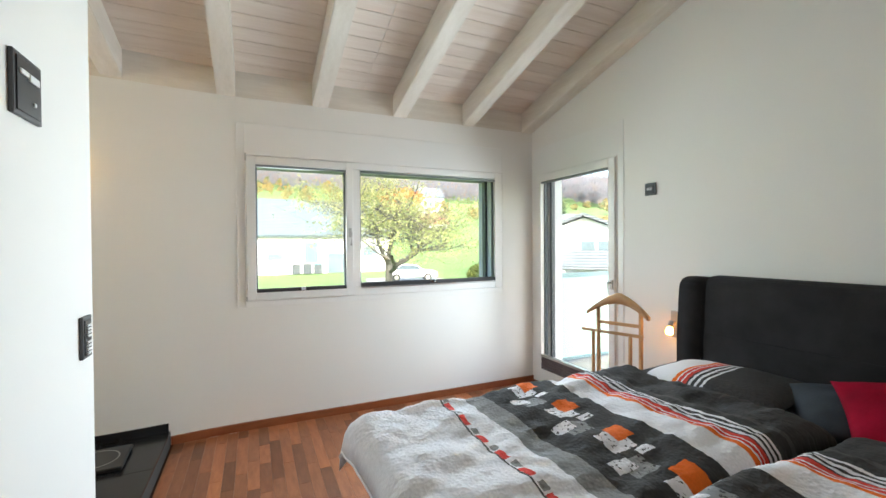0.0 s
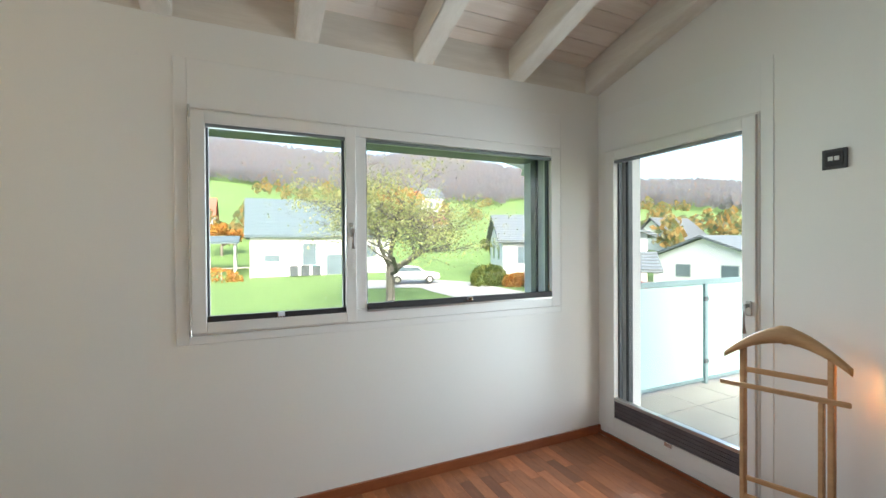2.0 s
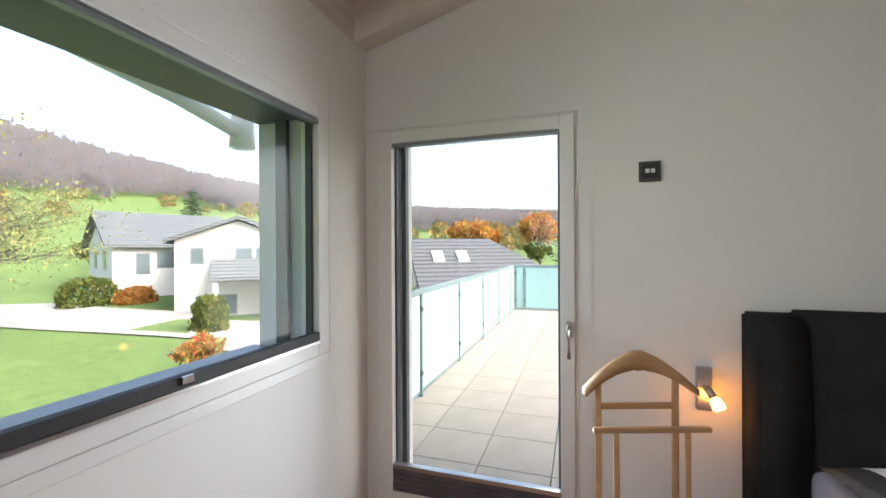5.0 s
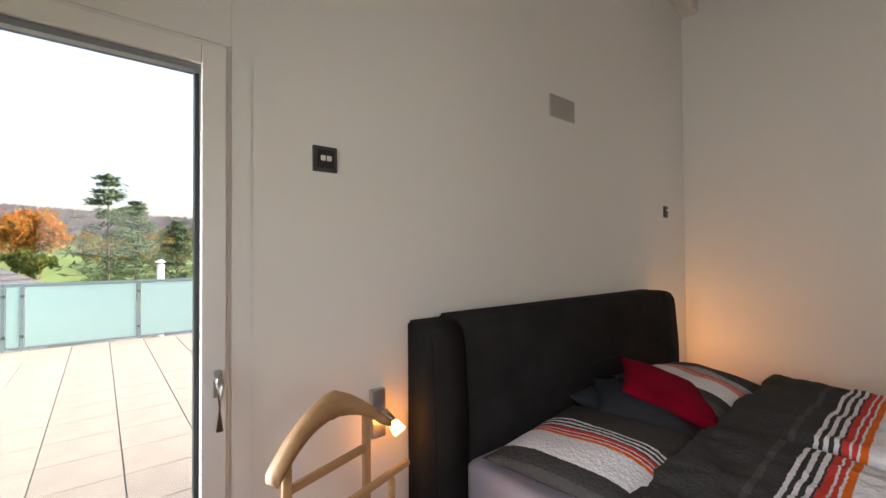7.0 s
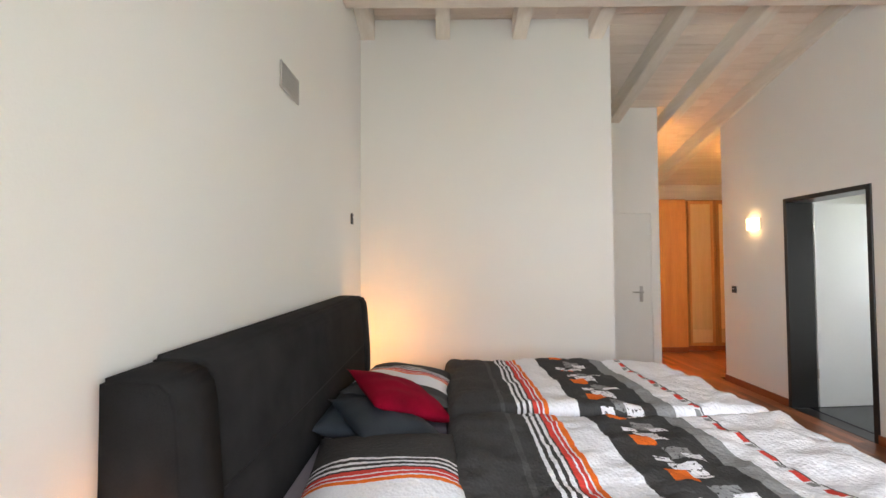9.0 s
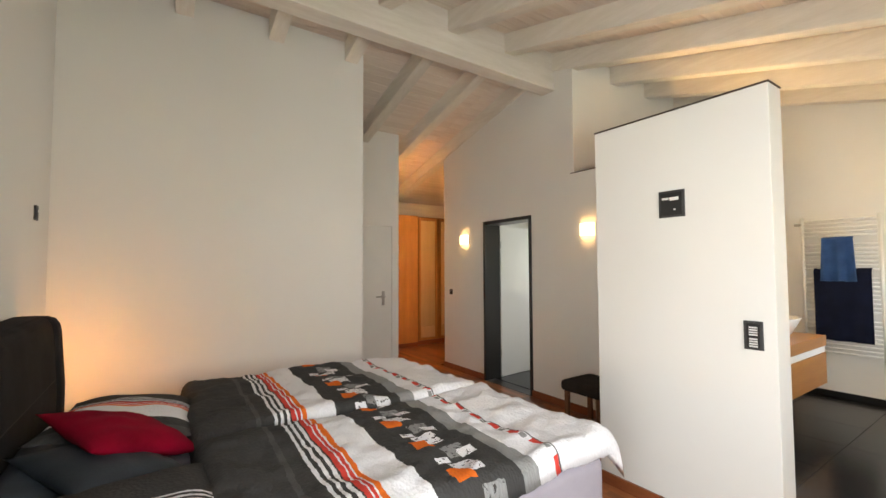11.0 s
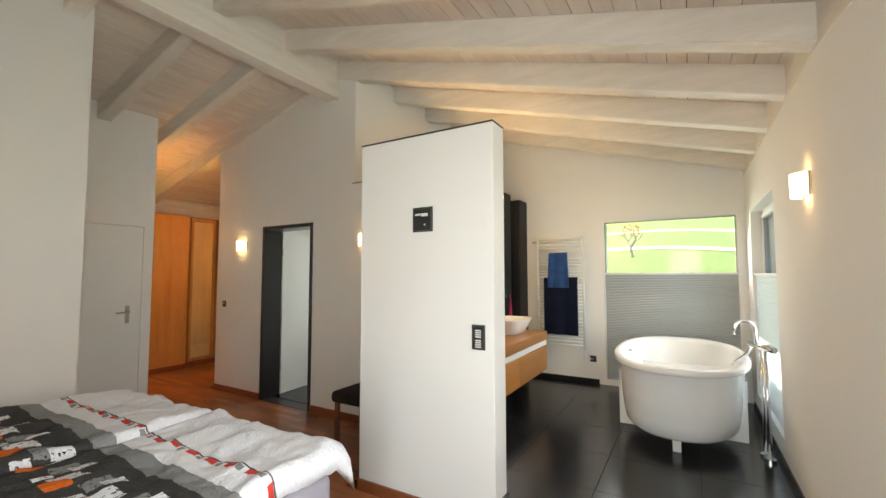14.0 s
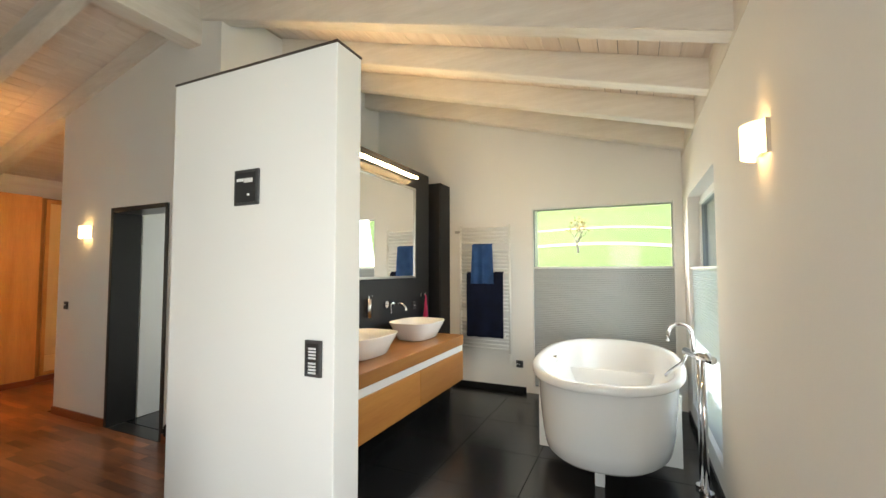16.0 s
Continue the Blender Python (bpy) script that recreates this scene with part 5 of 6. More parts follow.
aw = thing("awning", (1.7, YN + TW, 2.3), "white cassette awning folded under the eaves", "awning")
part("cassette", boxes((0.2, 3.3, YN + TW + 0.02, YN + TW + 0.22, 2.33, 2.50), bevel=0.03), HEATER, aw, "white cassette")
part("arm", tube(bmesh.new(), [(0.9, YN + TW + 0.36, 2.44), (2.1, YN + TW + 0.46, 2.37), (2.8, YN + TW + 0.49, 2.30), (3.22, YN + TW + 0.50, 2.22)], 0.045), HEATER, aw, "white folding arm", True)
part("elbow", rod(bmesh.new(), (3.25, YN + TW + 0.50, 2.13), (3.25, YN + TW + 0.50, 2.32), 0.075, 0.065, 16), HEATER, aw, smooth=True)
part("front_bar", boxes((0.2, 3.2, YN + TW + 0.58, YN + TW + 0.68, 2.38, 2.49), bevel=0.02), HEATER, aw)
part("bracket", boxes((0.5, 0.56, YN + TW + 0.2, YN + TW + 0.5, 2.44, 2.48), (2.6, 2.66, YN + TW + 0.2, YN + TW + 0.5, 2.44, 2.48)), FRAMEGREY, aw)

# ---------------------------------------------------------------- ground
def lerp_table(x, tab):
    for (x0, y0), (x1, y1) in zip(tab, tab[1:]):
        if x <= x1:
            return y0 + (y1 - y0) * max(0.0, (x - x0)) / (x1 - x0)
    return tab[-1][1]


WEST = [(0, -0.7), (7, -0.7), (80, 11.5), (300, 66), (900, 90)]
SOUTH = [(0, -2.5), (900, -2.0)]
# heading, rise of the foot of the woods and of the hilltop above the eye, degrees
HILLS = [(-35, 8.6, 12.0), (-6, 8.0, 12.0), (0, 7.4, 11.7), (5, 6.9, 11.4), (13, 6.6, 10.8), (18, 6.2, 11.1), (22, 5.8, 11.6), (29, 5.2, 10.3), (40, 4.6, 8.0), (48, 4.3, 6.8),
         (56, 3.6, 6.2), (64, 2.4, 4.9), (70, 2.1, 4.3), (78, 1.9, 4.0), (95, 1.5, 3.2), (120, 1.0, 2.4)]


def hill_profile(az):
    foot = math.tan(radians(lerp_table(az, [(a, f) for a, f, _ in HILLS])))
    top = math.tan(radians(lerp_table(az, [(a, t) for a, _, t in HILLS])))
    low = -2.25 if az < 40 else -2.6
    return [(0, low), (30, low + 0.15), (48, low + 0.45), (62, low + 1.6), (200, 1.46 + 200 * foot), (420, 1.46 + 420 * top), (900, 10 + 420 * top)]


def ground_z(x, y):
    r = math.hypot(x, y)
    az = math.degrees(math.atan2(x, y))
    if -35 <= az <= 95:
        z = lerp_table(r, hill_profile(az))
    else:
        k = [(-180, SOUTH), (-90, WEST), (-35, hill_profile(-35)), (95, hill_profile(95)), (180, SOUTH)]
        for (a0, t0), (a1, t1) in zip(k, k[1:]):
            if az <= a1:
                f = (az - a0) / (a1 - a0)
                f = f * f * (3 - 2 * f)
                z = lerp_table(r, t0) * (1 - f) + lerp_table(r, t1) * f
                break
    return z + min(1, r / 60) * 0.5 * noise.noise(Vector((x * 0.03, y * 0.03, 0)))


bm = bmesh.new()
NA = 144
radii = [3.0 * 1.085 ** k for k in range(70)]
prev = None
centre = bm.verts.new((0, 0, -2.2))
for r in radii:
    row = []
    for k in range(NA):
        a = 2 * math.pi * k / NA
        x, y = r * math.sin(a), r * math.cos(a)
        row.append(bm.verts.new((x, y, ground_z(x, y))))
    for k in range(NA):
        if prev:
            bm.faces.new((prev[k], row[k], row[(k + 1) % NA], prev[(k + 1) % NA]))
        else:
            bm.faces.new((centre, row[k], row[(k + 1) % NA]))
    prev = row
bmesh.ops.recalc_face_normals(bm, faces=list(bm.faces))
mg = Mat("meadow_grass")
co = mg.coords()
c = mg.ramp(mg.noise(co, 0.08, 4), [(0.3, (0.072, 0.130, 0.030)), (0.7, (0.118, 0.190, 0.046))])
c = mg.mix(0.4, c, mg.ramp(mg.noise(co, 3.0, 5), [(0.3, (0.045, 0.080, 0.018)), (0.7, (0.155, 0.235, 0.065))]))
mg.bump(mg.noise(co, 9, 4), 0.5, 0.1)
GRASS = mg.out(c, 0.95)
solid("ground", bm, GRASS, "green meadow rising to wooded hills", "ground", "structure", smooth=True)

ROADM = varied("pale_paving", (0.27, 0.265, 0.26), 0.9, 0.3, 0.1, 0.2, 20)


def strip(name, pts, w, label, mat=None, lift=0.06):
    bm = bmesh.new()
    last = None
    for i, (x, y) in enumerate(pts):
        x0, y0 = pts[max(0, i - 1)]
        x1, y1 = pts[min(len(pts) - 1, i + 1)]
        d = Vector((x1 - x0, y1 - y0)).normalized()
        n = Vector((-d.y, d.x)) * w / 2
        e = [bm.verts.new((x + s * n.x, y + s * n.y, ground_z(x + s * n.x, y + s * n.y) + lift)) for s in (-1, 1)]
        if last:
            bm.faces.new((last[0], last[1], e[1], e[0]))
        last = e
    bmesh.ops.recalc_face_normals(bm, faces=list(bm.faces))
    return solid(name, bm, mat or ROADM, label, "road", "structure")


strip("road", [(16.0 + 0.6 * math.sin(k * 0.35), 10 + k * 1.6) for k in range(14)] + [(15.4, 33), (14.2, 34.6), (12, 35.8), (9.5, 36.4)], 5.5, "grey village street bending to the forecourt")


TRACK = varied("pale_mown_track", (0.58, 0.58, 0.42), 0.95, 0.3, 0.1, 0.2, 12)
strip("field_track", [(-30 - 0.35 * k, -6 + 1.6 * k) for k in range(20)], 1.5, "pale track across the meadow", TRACK, 0.05)
strip("field_track", [(-44 - 0.3 * k, -14 + 2.2 * k) for k in range(20)], 1.9, "second pale track higher on the meadow", TRACK, 0.05)

# ---------------------------------------------------------------- houses
HWALL = varied("white_render", (0.56, 0.57, 0.57), 0.9, 0.3, 0.06, 0.2, 30)
HGLASS = varied("house_window_glass", (0.10, 0.13, 0.15), 0.15, 1, 0.2, 0.0, 20)
ROOFS = {"blue": (0.085, 0.115, 0.13), "dark": (0.072, 0.080, 0.092), "red": (0.30, 0.09, 0.055), "grey": (0.10, 0.115, 0.13)}
ROOFM = {}
for key, colr in ROOFS.items():
    m = Mat("roof_tiles_" + key)
    co = m.coords()
    w = m.node("TexWave")
    w.bands_direction = "Z"
    m.set(w, "Vector", co)
    m.set(w, "Scale", 1.9)
    m.set(w, "Distortion", 0.4)
    cc = m.mix(0.85, colr, m.ramp(w.outputs["Fac"], [(0.1, tuple(v * 0.35 for v in colr)), (0.35, colr), (1.0, tuple(v * 1.25 for v in colr))]))
    m.bump(w.outputs["Fac"], 0.5, 0.08)
    ROOFM[key] = m.out(cc, 0.75)


def house(x0, x1, y0, y1, zb, eave, ridge, along, roof, label, wins=(), skylights=(), turn=0.0):
    """A house with its ridge along x or y. wins: (side, u, z, w, h) with side n e s w."""
    cx, cy = (x0 + x1) / 2, (y0 + y1) / 2
    t = thing("house", (cx, cy, zb), label, "house", "village houses")
    R = Matrix.Translation((cx, cy, 0)) @ Matrix.Rotation(radians(turn), 4, "Z") @ Matrix.Translation((-cx, -cy, 0))
    def fin(nm, bm, mat, par, lab=""):
        bmesh.ops.transform(bm, matrix=R, verts=bm.verts)
        return part(nm, bm, mat, par, lab)
    bm = bmesh.new()
    if along == "x":
        prism(bm, [(y0, zb - 1.5), (y1, zb - 1.5), (y1, eave), (cy, ridge - 0.1), (y0, eave)], "x", x0, x1)
    else:
        prism(bm, [(x0, zb - 1.5), (x1, zb - 1.5), (x1, eave), (cx, ridge - 0.1), (x0, eave)], "y", y0, y1)
    fin("wall", bm, HWALL, t, "white rendered wall")
    bm = bmesh.new()
    o = 0.5
    if along == "x":
        k = (ridge - eave) / (cy - y0)
        for s in (-1, 1):
            ye = cy + s * (cy - y0 + o)
            ze = eave - k * o
            prism(bm, [(cy, ridge), (ye, ze), (ye, ze + 0.22), (cy, ridge + 0.22)], "x", x0 - o, x1 + o)
    else:
        k = (ridge - eave) / (cx - x0)
        for s in (-1, 1):
            xe = cx + s * (cx - x0 + o)
            ze = eave - k * o
            prism(bm, [(cx, ridge), (xe, ze), (xe, ze + 0.22), (cx, ridge + 0.22)], "y", y0 - o, y1 + o)
    rf = fin("roof", bm, ROOFM[roof], t, "tiled gable roof")
    for side, u, z, w, h in wins:
        at = {"s": y0, "n": y1, "w": x0, "e": x1}[side]
        s = -1 if side in "sw" else 1
        def slab(a, b, p, q, r0, r1):
            lo, hi = sorted((at + s * a, at + s * b))
            return boxes((p, q, lo, hi, r0, r1) if side in "ns" else (lo, hi, p, q, r0, r1))
        fr = fin("window", slab(-0.05, 0.04, u - w / 2, u + w / 2, z, z + h), FRAMEGREY, t)
        fin("pane", slab(0.041, 0.05, u - w / 2 + 0.08, u + w / 2 - 0.08, z + 0.08, z + h - 0.08), HGLASS, fr)
    for u, f, w in skylights:
        x = x0 - o + (cx - x0 + o) * f
        z = eave - k * o + k * (x - x0 + o) + 0.235
        bm = bmesh.new()
        prism(bm, [(x - 0.5, z - 0.5 * k), (x + 0.5, z + 0.5 * k), (x + 0.5, z + 0.5 * k + 0.12), (x - 0.5, z - 0.5 * k + 0.12)], "y", u - w / 2, u + w / 2)
        fin("skylight", bm, HWALL, rf, "pale roof window")
    return t


house(0.6, 15, 47, 58, -1.8, 2.7, 6.6, "x", "blue", "white house with a blue-grey roof beyond the meadow",
      [("s", 2.6, -0.1, 1.5, 0.7), ("s", 6.2, -0.5, 1.4, 2.3), ("s", 9.0, -1.6, 2.2, 2.2), ("s", 12.5, 0.2, 1.6, 1.2), ("w", 51, 0.3, 1.2, 1.2)])
house(22.3, 30.3, 31, 40, -2.3, 1.9, 4.2, "x", "grey", "white two-storey house with a grey roof by the street",
      [("s", 24.0, -0.2, 0.9, 1.5), ("s", 25.6, 0.2, 1.6, 1.2), ("s", 28.3, 0.2, 1.6, 1.2), ("w", 33.5, 0.1, 1.0, 1.4), ("w", 37, 0.1, 1.0, 1.4), ("s", 27.8, -2.0, 2.6, 1.6)], turn=-24)
house(37, 46, 21.5, 31, -2.6, 0.2, 2.0, "x", "grey", "low white gabled house beyond the terrace",
      [("w", 24, -1.6, 1.4, 1.2), ("w", 28, -1.6, 1.4, 1.2), ("s", 40, -1.8, 1.6, 1.2)], turn=4)
house(20.5, 26.9, 21.3, 29.3, -2.6, 2.05, 3.3, "y", "grey", "white gabled house with paired windows by the street",
      [("s", 21.6, 0.65, 0.75, 1.0), ("s", 24.0, 0.65, 1.0, 1.0), ("s", 25.1, 0.65, 1.0, 1.0), ("s", 23.2, -2.3, 0.9, 1.2), ("w", 24, 0.6, 1.0, 0.9)], turn=-45)

# neighbouring house: ridge from its gable to a hipped end
nb = thing("house", (22, 9, -2.6), "neighbouring house with a dark tiled roof and roof windows", "house", "village houses")
NM = Matrix.Translation((19.9, 11.2, 0)) @ Matrix.Rotation(math.atan2(-0.861, 0.509), 4, "Z")


def nbfin(name, bm, mat, par, label=""):
    bmesh.ops.transform(bm, matrix=NM, verts=bm.verts)
    return part(name, bm, mat, par, label)


NL, NW_, NZ, NK = 4.1, 5.6, 2.0, 0.58       # ridge length, half width, ridge height, fall
bm = prism(bmesh.new(), [(-5.1, -4), (5.1, -4), (5.1, NZ - 0.1 - NK * 5.1), (0, NZ - 0.1), (-5.1, NZ - 0.1 - NK * 5.1)], "x", 0.35, NL)
box(bm, NL, NL + 4.0, -5.1, 5.1, -4, NZ - 0.1 - NK * 5.1)
nbfin("wall", bm, HWALL, nb, "white rendered wall")
for s in (-1, 1):
    bm = bmesh.new()
    top = [bm.verts.new(p) for p in ((0, 0, NZ), (NL, 0, NZ), (NL + 4.6, s * NW_, NZ - NK * NW_), (0, s * NW_, NZ - NK * NW_))]
    low = [bm.verts.new(v.co - Vector((0, 0, 0.2))) for v in top]
    bm.faces.new(top)
    bm.faces.new(low[::-1])
    for i in range(4):
        bm.faces.new((top[i], low[i], low[(i + 1) % 4], top[(i + 1) % 4]))
    bmesh.ops.recalc_face_normals(bm, faces=list(bm.faces))
    rf = nbfin("roof", bm, ROOFM["dark"], nb, "dark tiled roof slope")
    if s < 0:
        for uu in (1.2, 2.35):
            zz = lambda v: NZ - NK * abs(v)
            bm = prism(bmesh.new(), [(-1.9, zz(1.9) + 0.01), (-1.2, zz(1.2) + 0.01), (-1.2, zz(1.2) + 0.10), (-1.9, zz(1.9) + 0.10)], "x", uu - 0.25, uu + 0.25)
            nbfin("skylight", bm, HWALL, rf, "pale roof window")
bm = bmesh.new()
bm.faces.new([bm.verts.new(p) for p in ((NL, 0, NZ), (NL + 4.6, -NW_, NZ - NK * NW_), (NL + 4.6, NW_, NZ - NK * NW_))])
nbfin("roof", bm, ROOFM["dark"], nb, "hipped end of the roof")
fr = nbfin("window", boxes((0.30, 0.36, -0.9, 0.9, -0.6, 0.7)), FRAMEGREY, nb)
nbfin("pane", boxes((0.28, 0.299, -0.8, 0.8, -0.5, 0.6)), HGLASS, fr)
house(-14, -5, 78, 86, 2.5, 6.5, 9.5, "x", "red", "house with a red tiled roof under the hill", [("s", -9, 3.6, 1.5, 1.3)])
house(36, 43, 92, 99, 3.5, 6.6, 8.8, "x", "red", "farmhouse with a red roof among trees", [("s", 38, 4.6, 1.2, 1.2), ("s", 41, 4.6, 1.2, 1.2)])
house(84, 93, 104, 112, 5.0, 8.6, 11.0, "y", "dark", "dark chalet on the slope above the village", [("s", 87, 6.5, 1.2, 1.2), ("s", 90, 6.5, 1.2, 1.2)])
house(46, 54, 118, 126, 11, 16, 19, "x", "grey", "far white house on the hillside", [("s", 48, 13, 1.2, 1.6), ("s", 50, 13, 1.2, 1.6), ("s", 52, 13, 1.2, 1.6)])
house(74, 82, 60, 69, -1.2, 2.6, 5.0, "y", "red", "village house with a steep red roof", [("s", 77, 0.8, 1.2, 1.3)])
house(58, 66, 44, 52, -2.4, 2.0, 5.4, "x", "dark", "village house with a dark roof", [("s", 61, 0.4, 1.2, 1.3)])

cp = thing("carport", (-3.4, 51, -1.6), "timber carport with a flat blue-grey roof", "carport")
bm = prism(bmesh.new(), [(48.6, 1.75), (54, 2.5), (54, 2.68), (48.6, 1.93)], "x", -6.6, -0.4)
part("roof", bm, ROOFM["blue"], cp)
for px in (-6.2, -3.4, -0.8):
    for py in (49, 53.6):
        part("post", boxes((px - 0.08, px + 0.08, py - 0.08, py + 0.08, -2.2, 1.75 + (py - 48.6) * 0.139)), HWALL, cp)

# garage canopy by the street house
gp = thing("canopy", (20, 20.5, -2.6), "tiled entrance canopy on white posts", "canopy")
CR = Matrix.Translation((23.7, 25.3, 0)) @ Matrix.Rotation(radians(-45), 4, "Z") @ Matrix.Translation((-23.7, -25.3, 0))
bm = prism(bmesh.new(), [(18.4, -0.15), (21.25, 0.80), (21.25, 1.00), (18.4, 0.05)], "x", 22.3, 27.4)
bmesh.ops.transform(bm, matrix=CR, verts=bm.verts)
part("roof", bm, ROOFM["grey"], gp)
for px in (22.6, 25.0, 27.1):
    bm = boxes((px - 0.13, px + 0.13, 18.6, 18.86, -2.9, -0.07))
    bmesh.ops.transform(bm, matrix=CR, verts=bm.verts)
    part("post", bm, HWALL, gp)


# ---------------------------------------------------------------- parked car
def car(x, y, turn, colr, label):
    zb = ground_z(x, y) + 0.12
    t = thing("car", (x, y, zb), label, "car")
    R = Matrix.Translation((x, y, zb)) @ Matrix.Rotation(radians(turn), 4, "Z")
    paint = varied("car_paint_" + label.split()[0], colr, 0.25, 1, 0.03, 0.0, 20)
    def fin(nm, bm, mat, par, lab="", smooth=False):
        bmesh.ops.transform(bm, matrix=R, verts=bm.verts)
        return part(nm, bm, mat, par, lab, smooth)
    bm = prism(bmesh.new(), [(-2.2, 0.3), (2.2, 0.3), (2.25, 0.62), (2.1, 0.82), (1.0, 0.95), (0.4, 1.38), (-0.9, 1.42), (-1.7, 1.0), (-2.2, 0.92), (-2.25, 0.6)], "y", -0.86, 0.86)
    bmesh.ops.bevel(bm, geom=list(bm.edges), offset=0.06, segments=2, affect="EDGES")
    fin("body", bm, paint, t, smooth=True)
    bm = prism(bmesh.new(), [(-1.45, 1.0), (0.82, 1.0), (0.36, 1.33), (-0.88, 1.36)], "y", -0.868, 0.868)
    fin("side_window", bm, HGLASS, t)
    for wx in (-1.35, 1.35):
        for wy in (-0.84, 0.84):
            wh = fin("wheel", rod(bmesh.new(), (wx, wy - 0.1, 0.32), (wx, wy + 0.1, 0.32), 0.32, None, 20), SWITCHBLACK, t, "black tyre")
            fin("rim", rod(bmesh.new(), (wx, wy - 0.108, 0.32), (wx, wy + 0.108, 0.32), 0.20, None, 16), STEEL, wh)


car(13.2, 35.3, -14, (0.75, 0.75, 0.75), "white saloon car parked on the forecourt")
car(22.6, 20.4, 45, (0.35, 0.02, 0.02), "red car parked under the canopy")


# ---------------------------------------------------------------- trees
def leafy(name, colours, grain=0.0):
    m = Mat(name)
    r = m.island()
    n = len(colours) - 1
    c = m.ramp(r, [(i / n, col) for i, col in enumerate(colours)])
    if grain:
        co = m.coords()
        g = m.noise(co, grain, 4)
        c = m.mix(0.5, c, m.ramp(g, [(0.35, (0.45, 0.45, 0.45)), (0.65, (1.3, 1.3, 1.3))]), "MULTIPLY")
        m.bump(g, 1.0, 0.6)
    m.out(c, 0.9)
    thin, both = m.node("BsdfTranslucent"), m.node("MixShader")
    m.set(thin, 0, c)
    both.inputs[0].default_value = 0.5
    m.t.links.new(m.b.outputs[0], both.inputs[1])
    m.t.links.new(thin.outputs[0], both.inputs[2])
    m.t.links.new(both.outputs[0], m.t.nodes["Material Output"].inputs[0])
    return m.m


PEARBARK = varied("lichened_bark", (0.085, 0.08, 0.07), 0.95, 4, 0.3, 0.8, 25)
PALEBARK = varied("pale_bark", (0.30, 0.27, 0.23), 0.95, 4, 0.2, 0.8, 25)
BARK = varied("bark", (0.13, 0.11, 0.09), 0.95, 4, 0.3, 0.8, 25)
PEAR = leafy("pear_leaves", [(0.27, 0.29, 0.11), (0.36, 0.37, 0.16), (0.20, 0.23, 0.09), (0.42, 0.38, 0.16)])
ORANGEL = leafy("autumn_leaves", [(0.52, 0.22, 0.04), (0.40, 0.26, 0.05), (0.50, 0.13, 0.035), (0.24, 0.24, 0.06)])
SHRUBL = leafy("turning_leaves", [(0.16, 0.24, 0.06), (0.50, 0.20, 0.07), (0.24, 0.30, 0.08), (0.55, 0.08, 0.06), (0.34, 0.33, 0.09)])
GREENL = leafy("garden_leaves", [(0.06, 0.10, 0.025), (0.11, 0.15, 0.03), (0.18, 0.18, 0.035), (0.05, 0.08, 0.02)])
CONIFER = leafy("conifer_needles", [(0.10, 0.16, 0.10), (0.14, 0.20, 0.12), (0.085, 0.135, 0.09)])


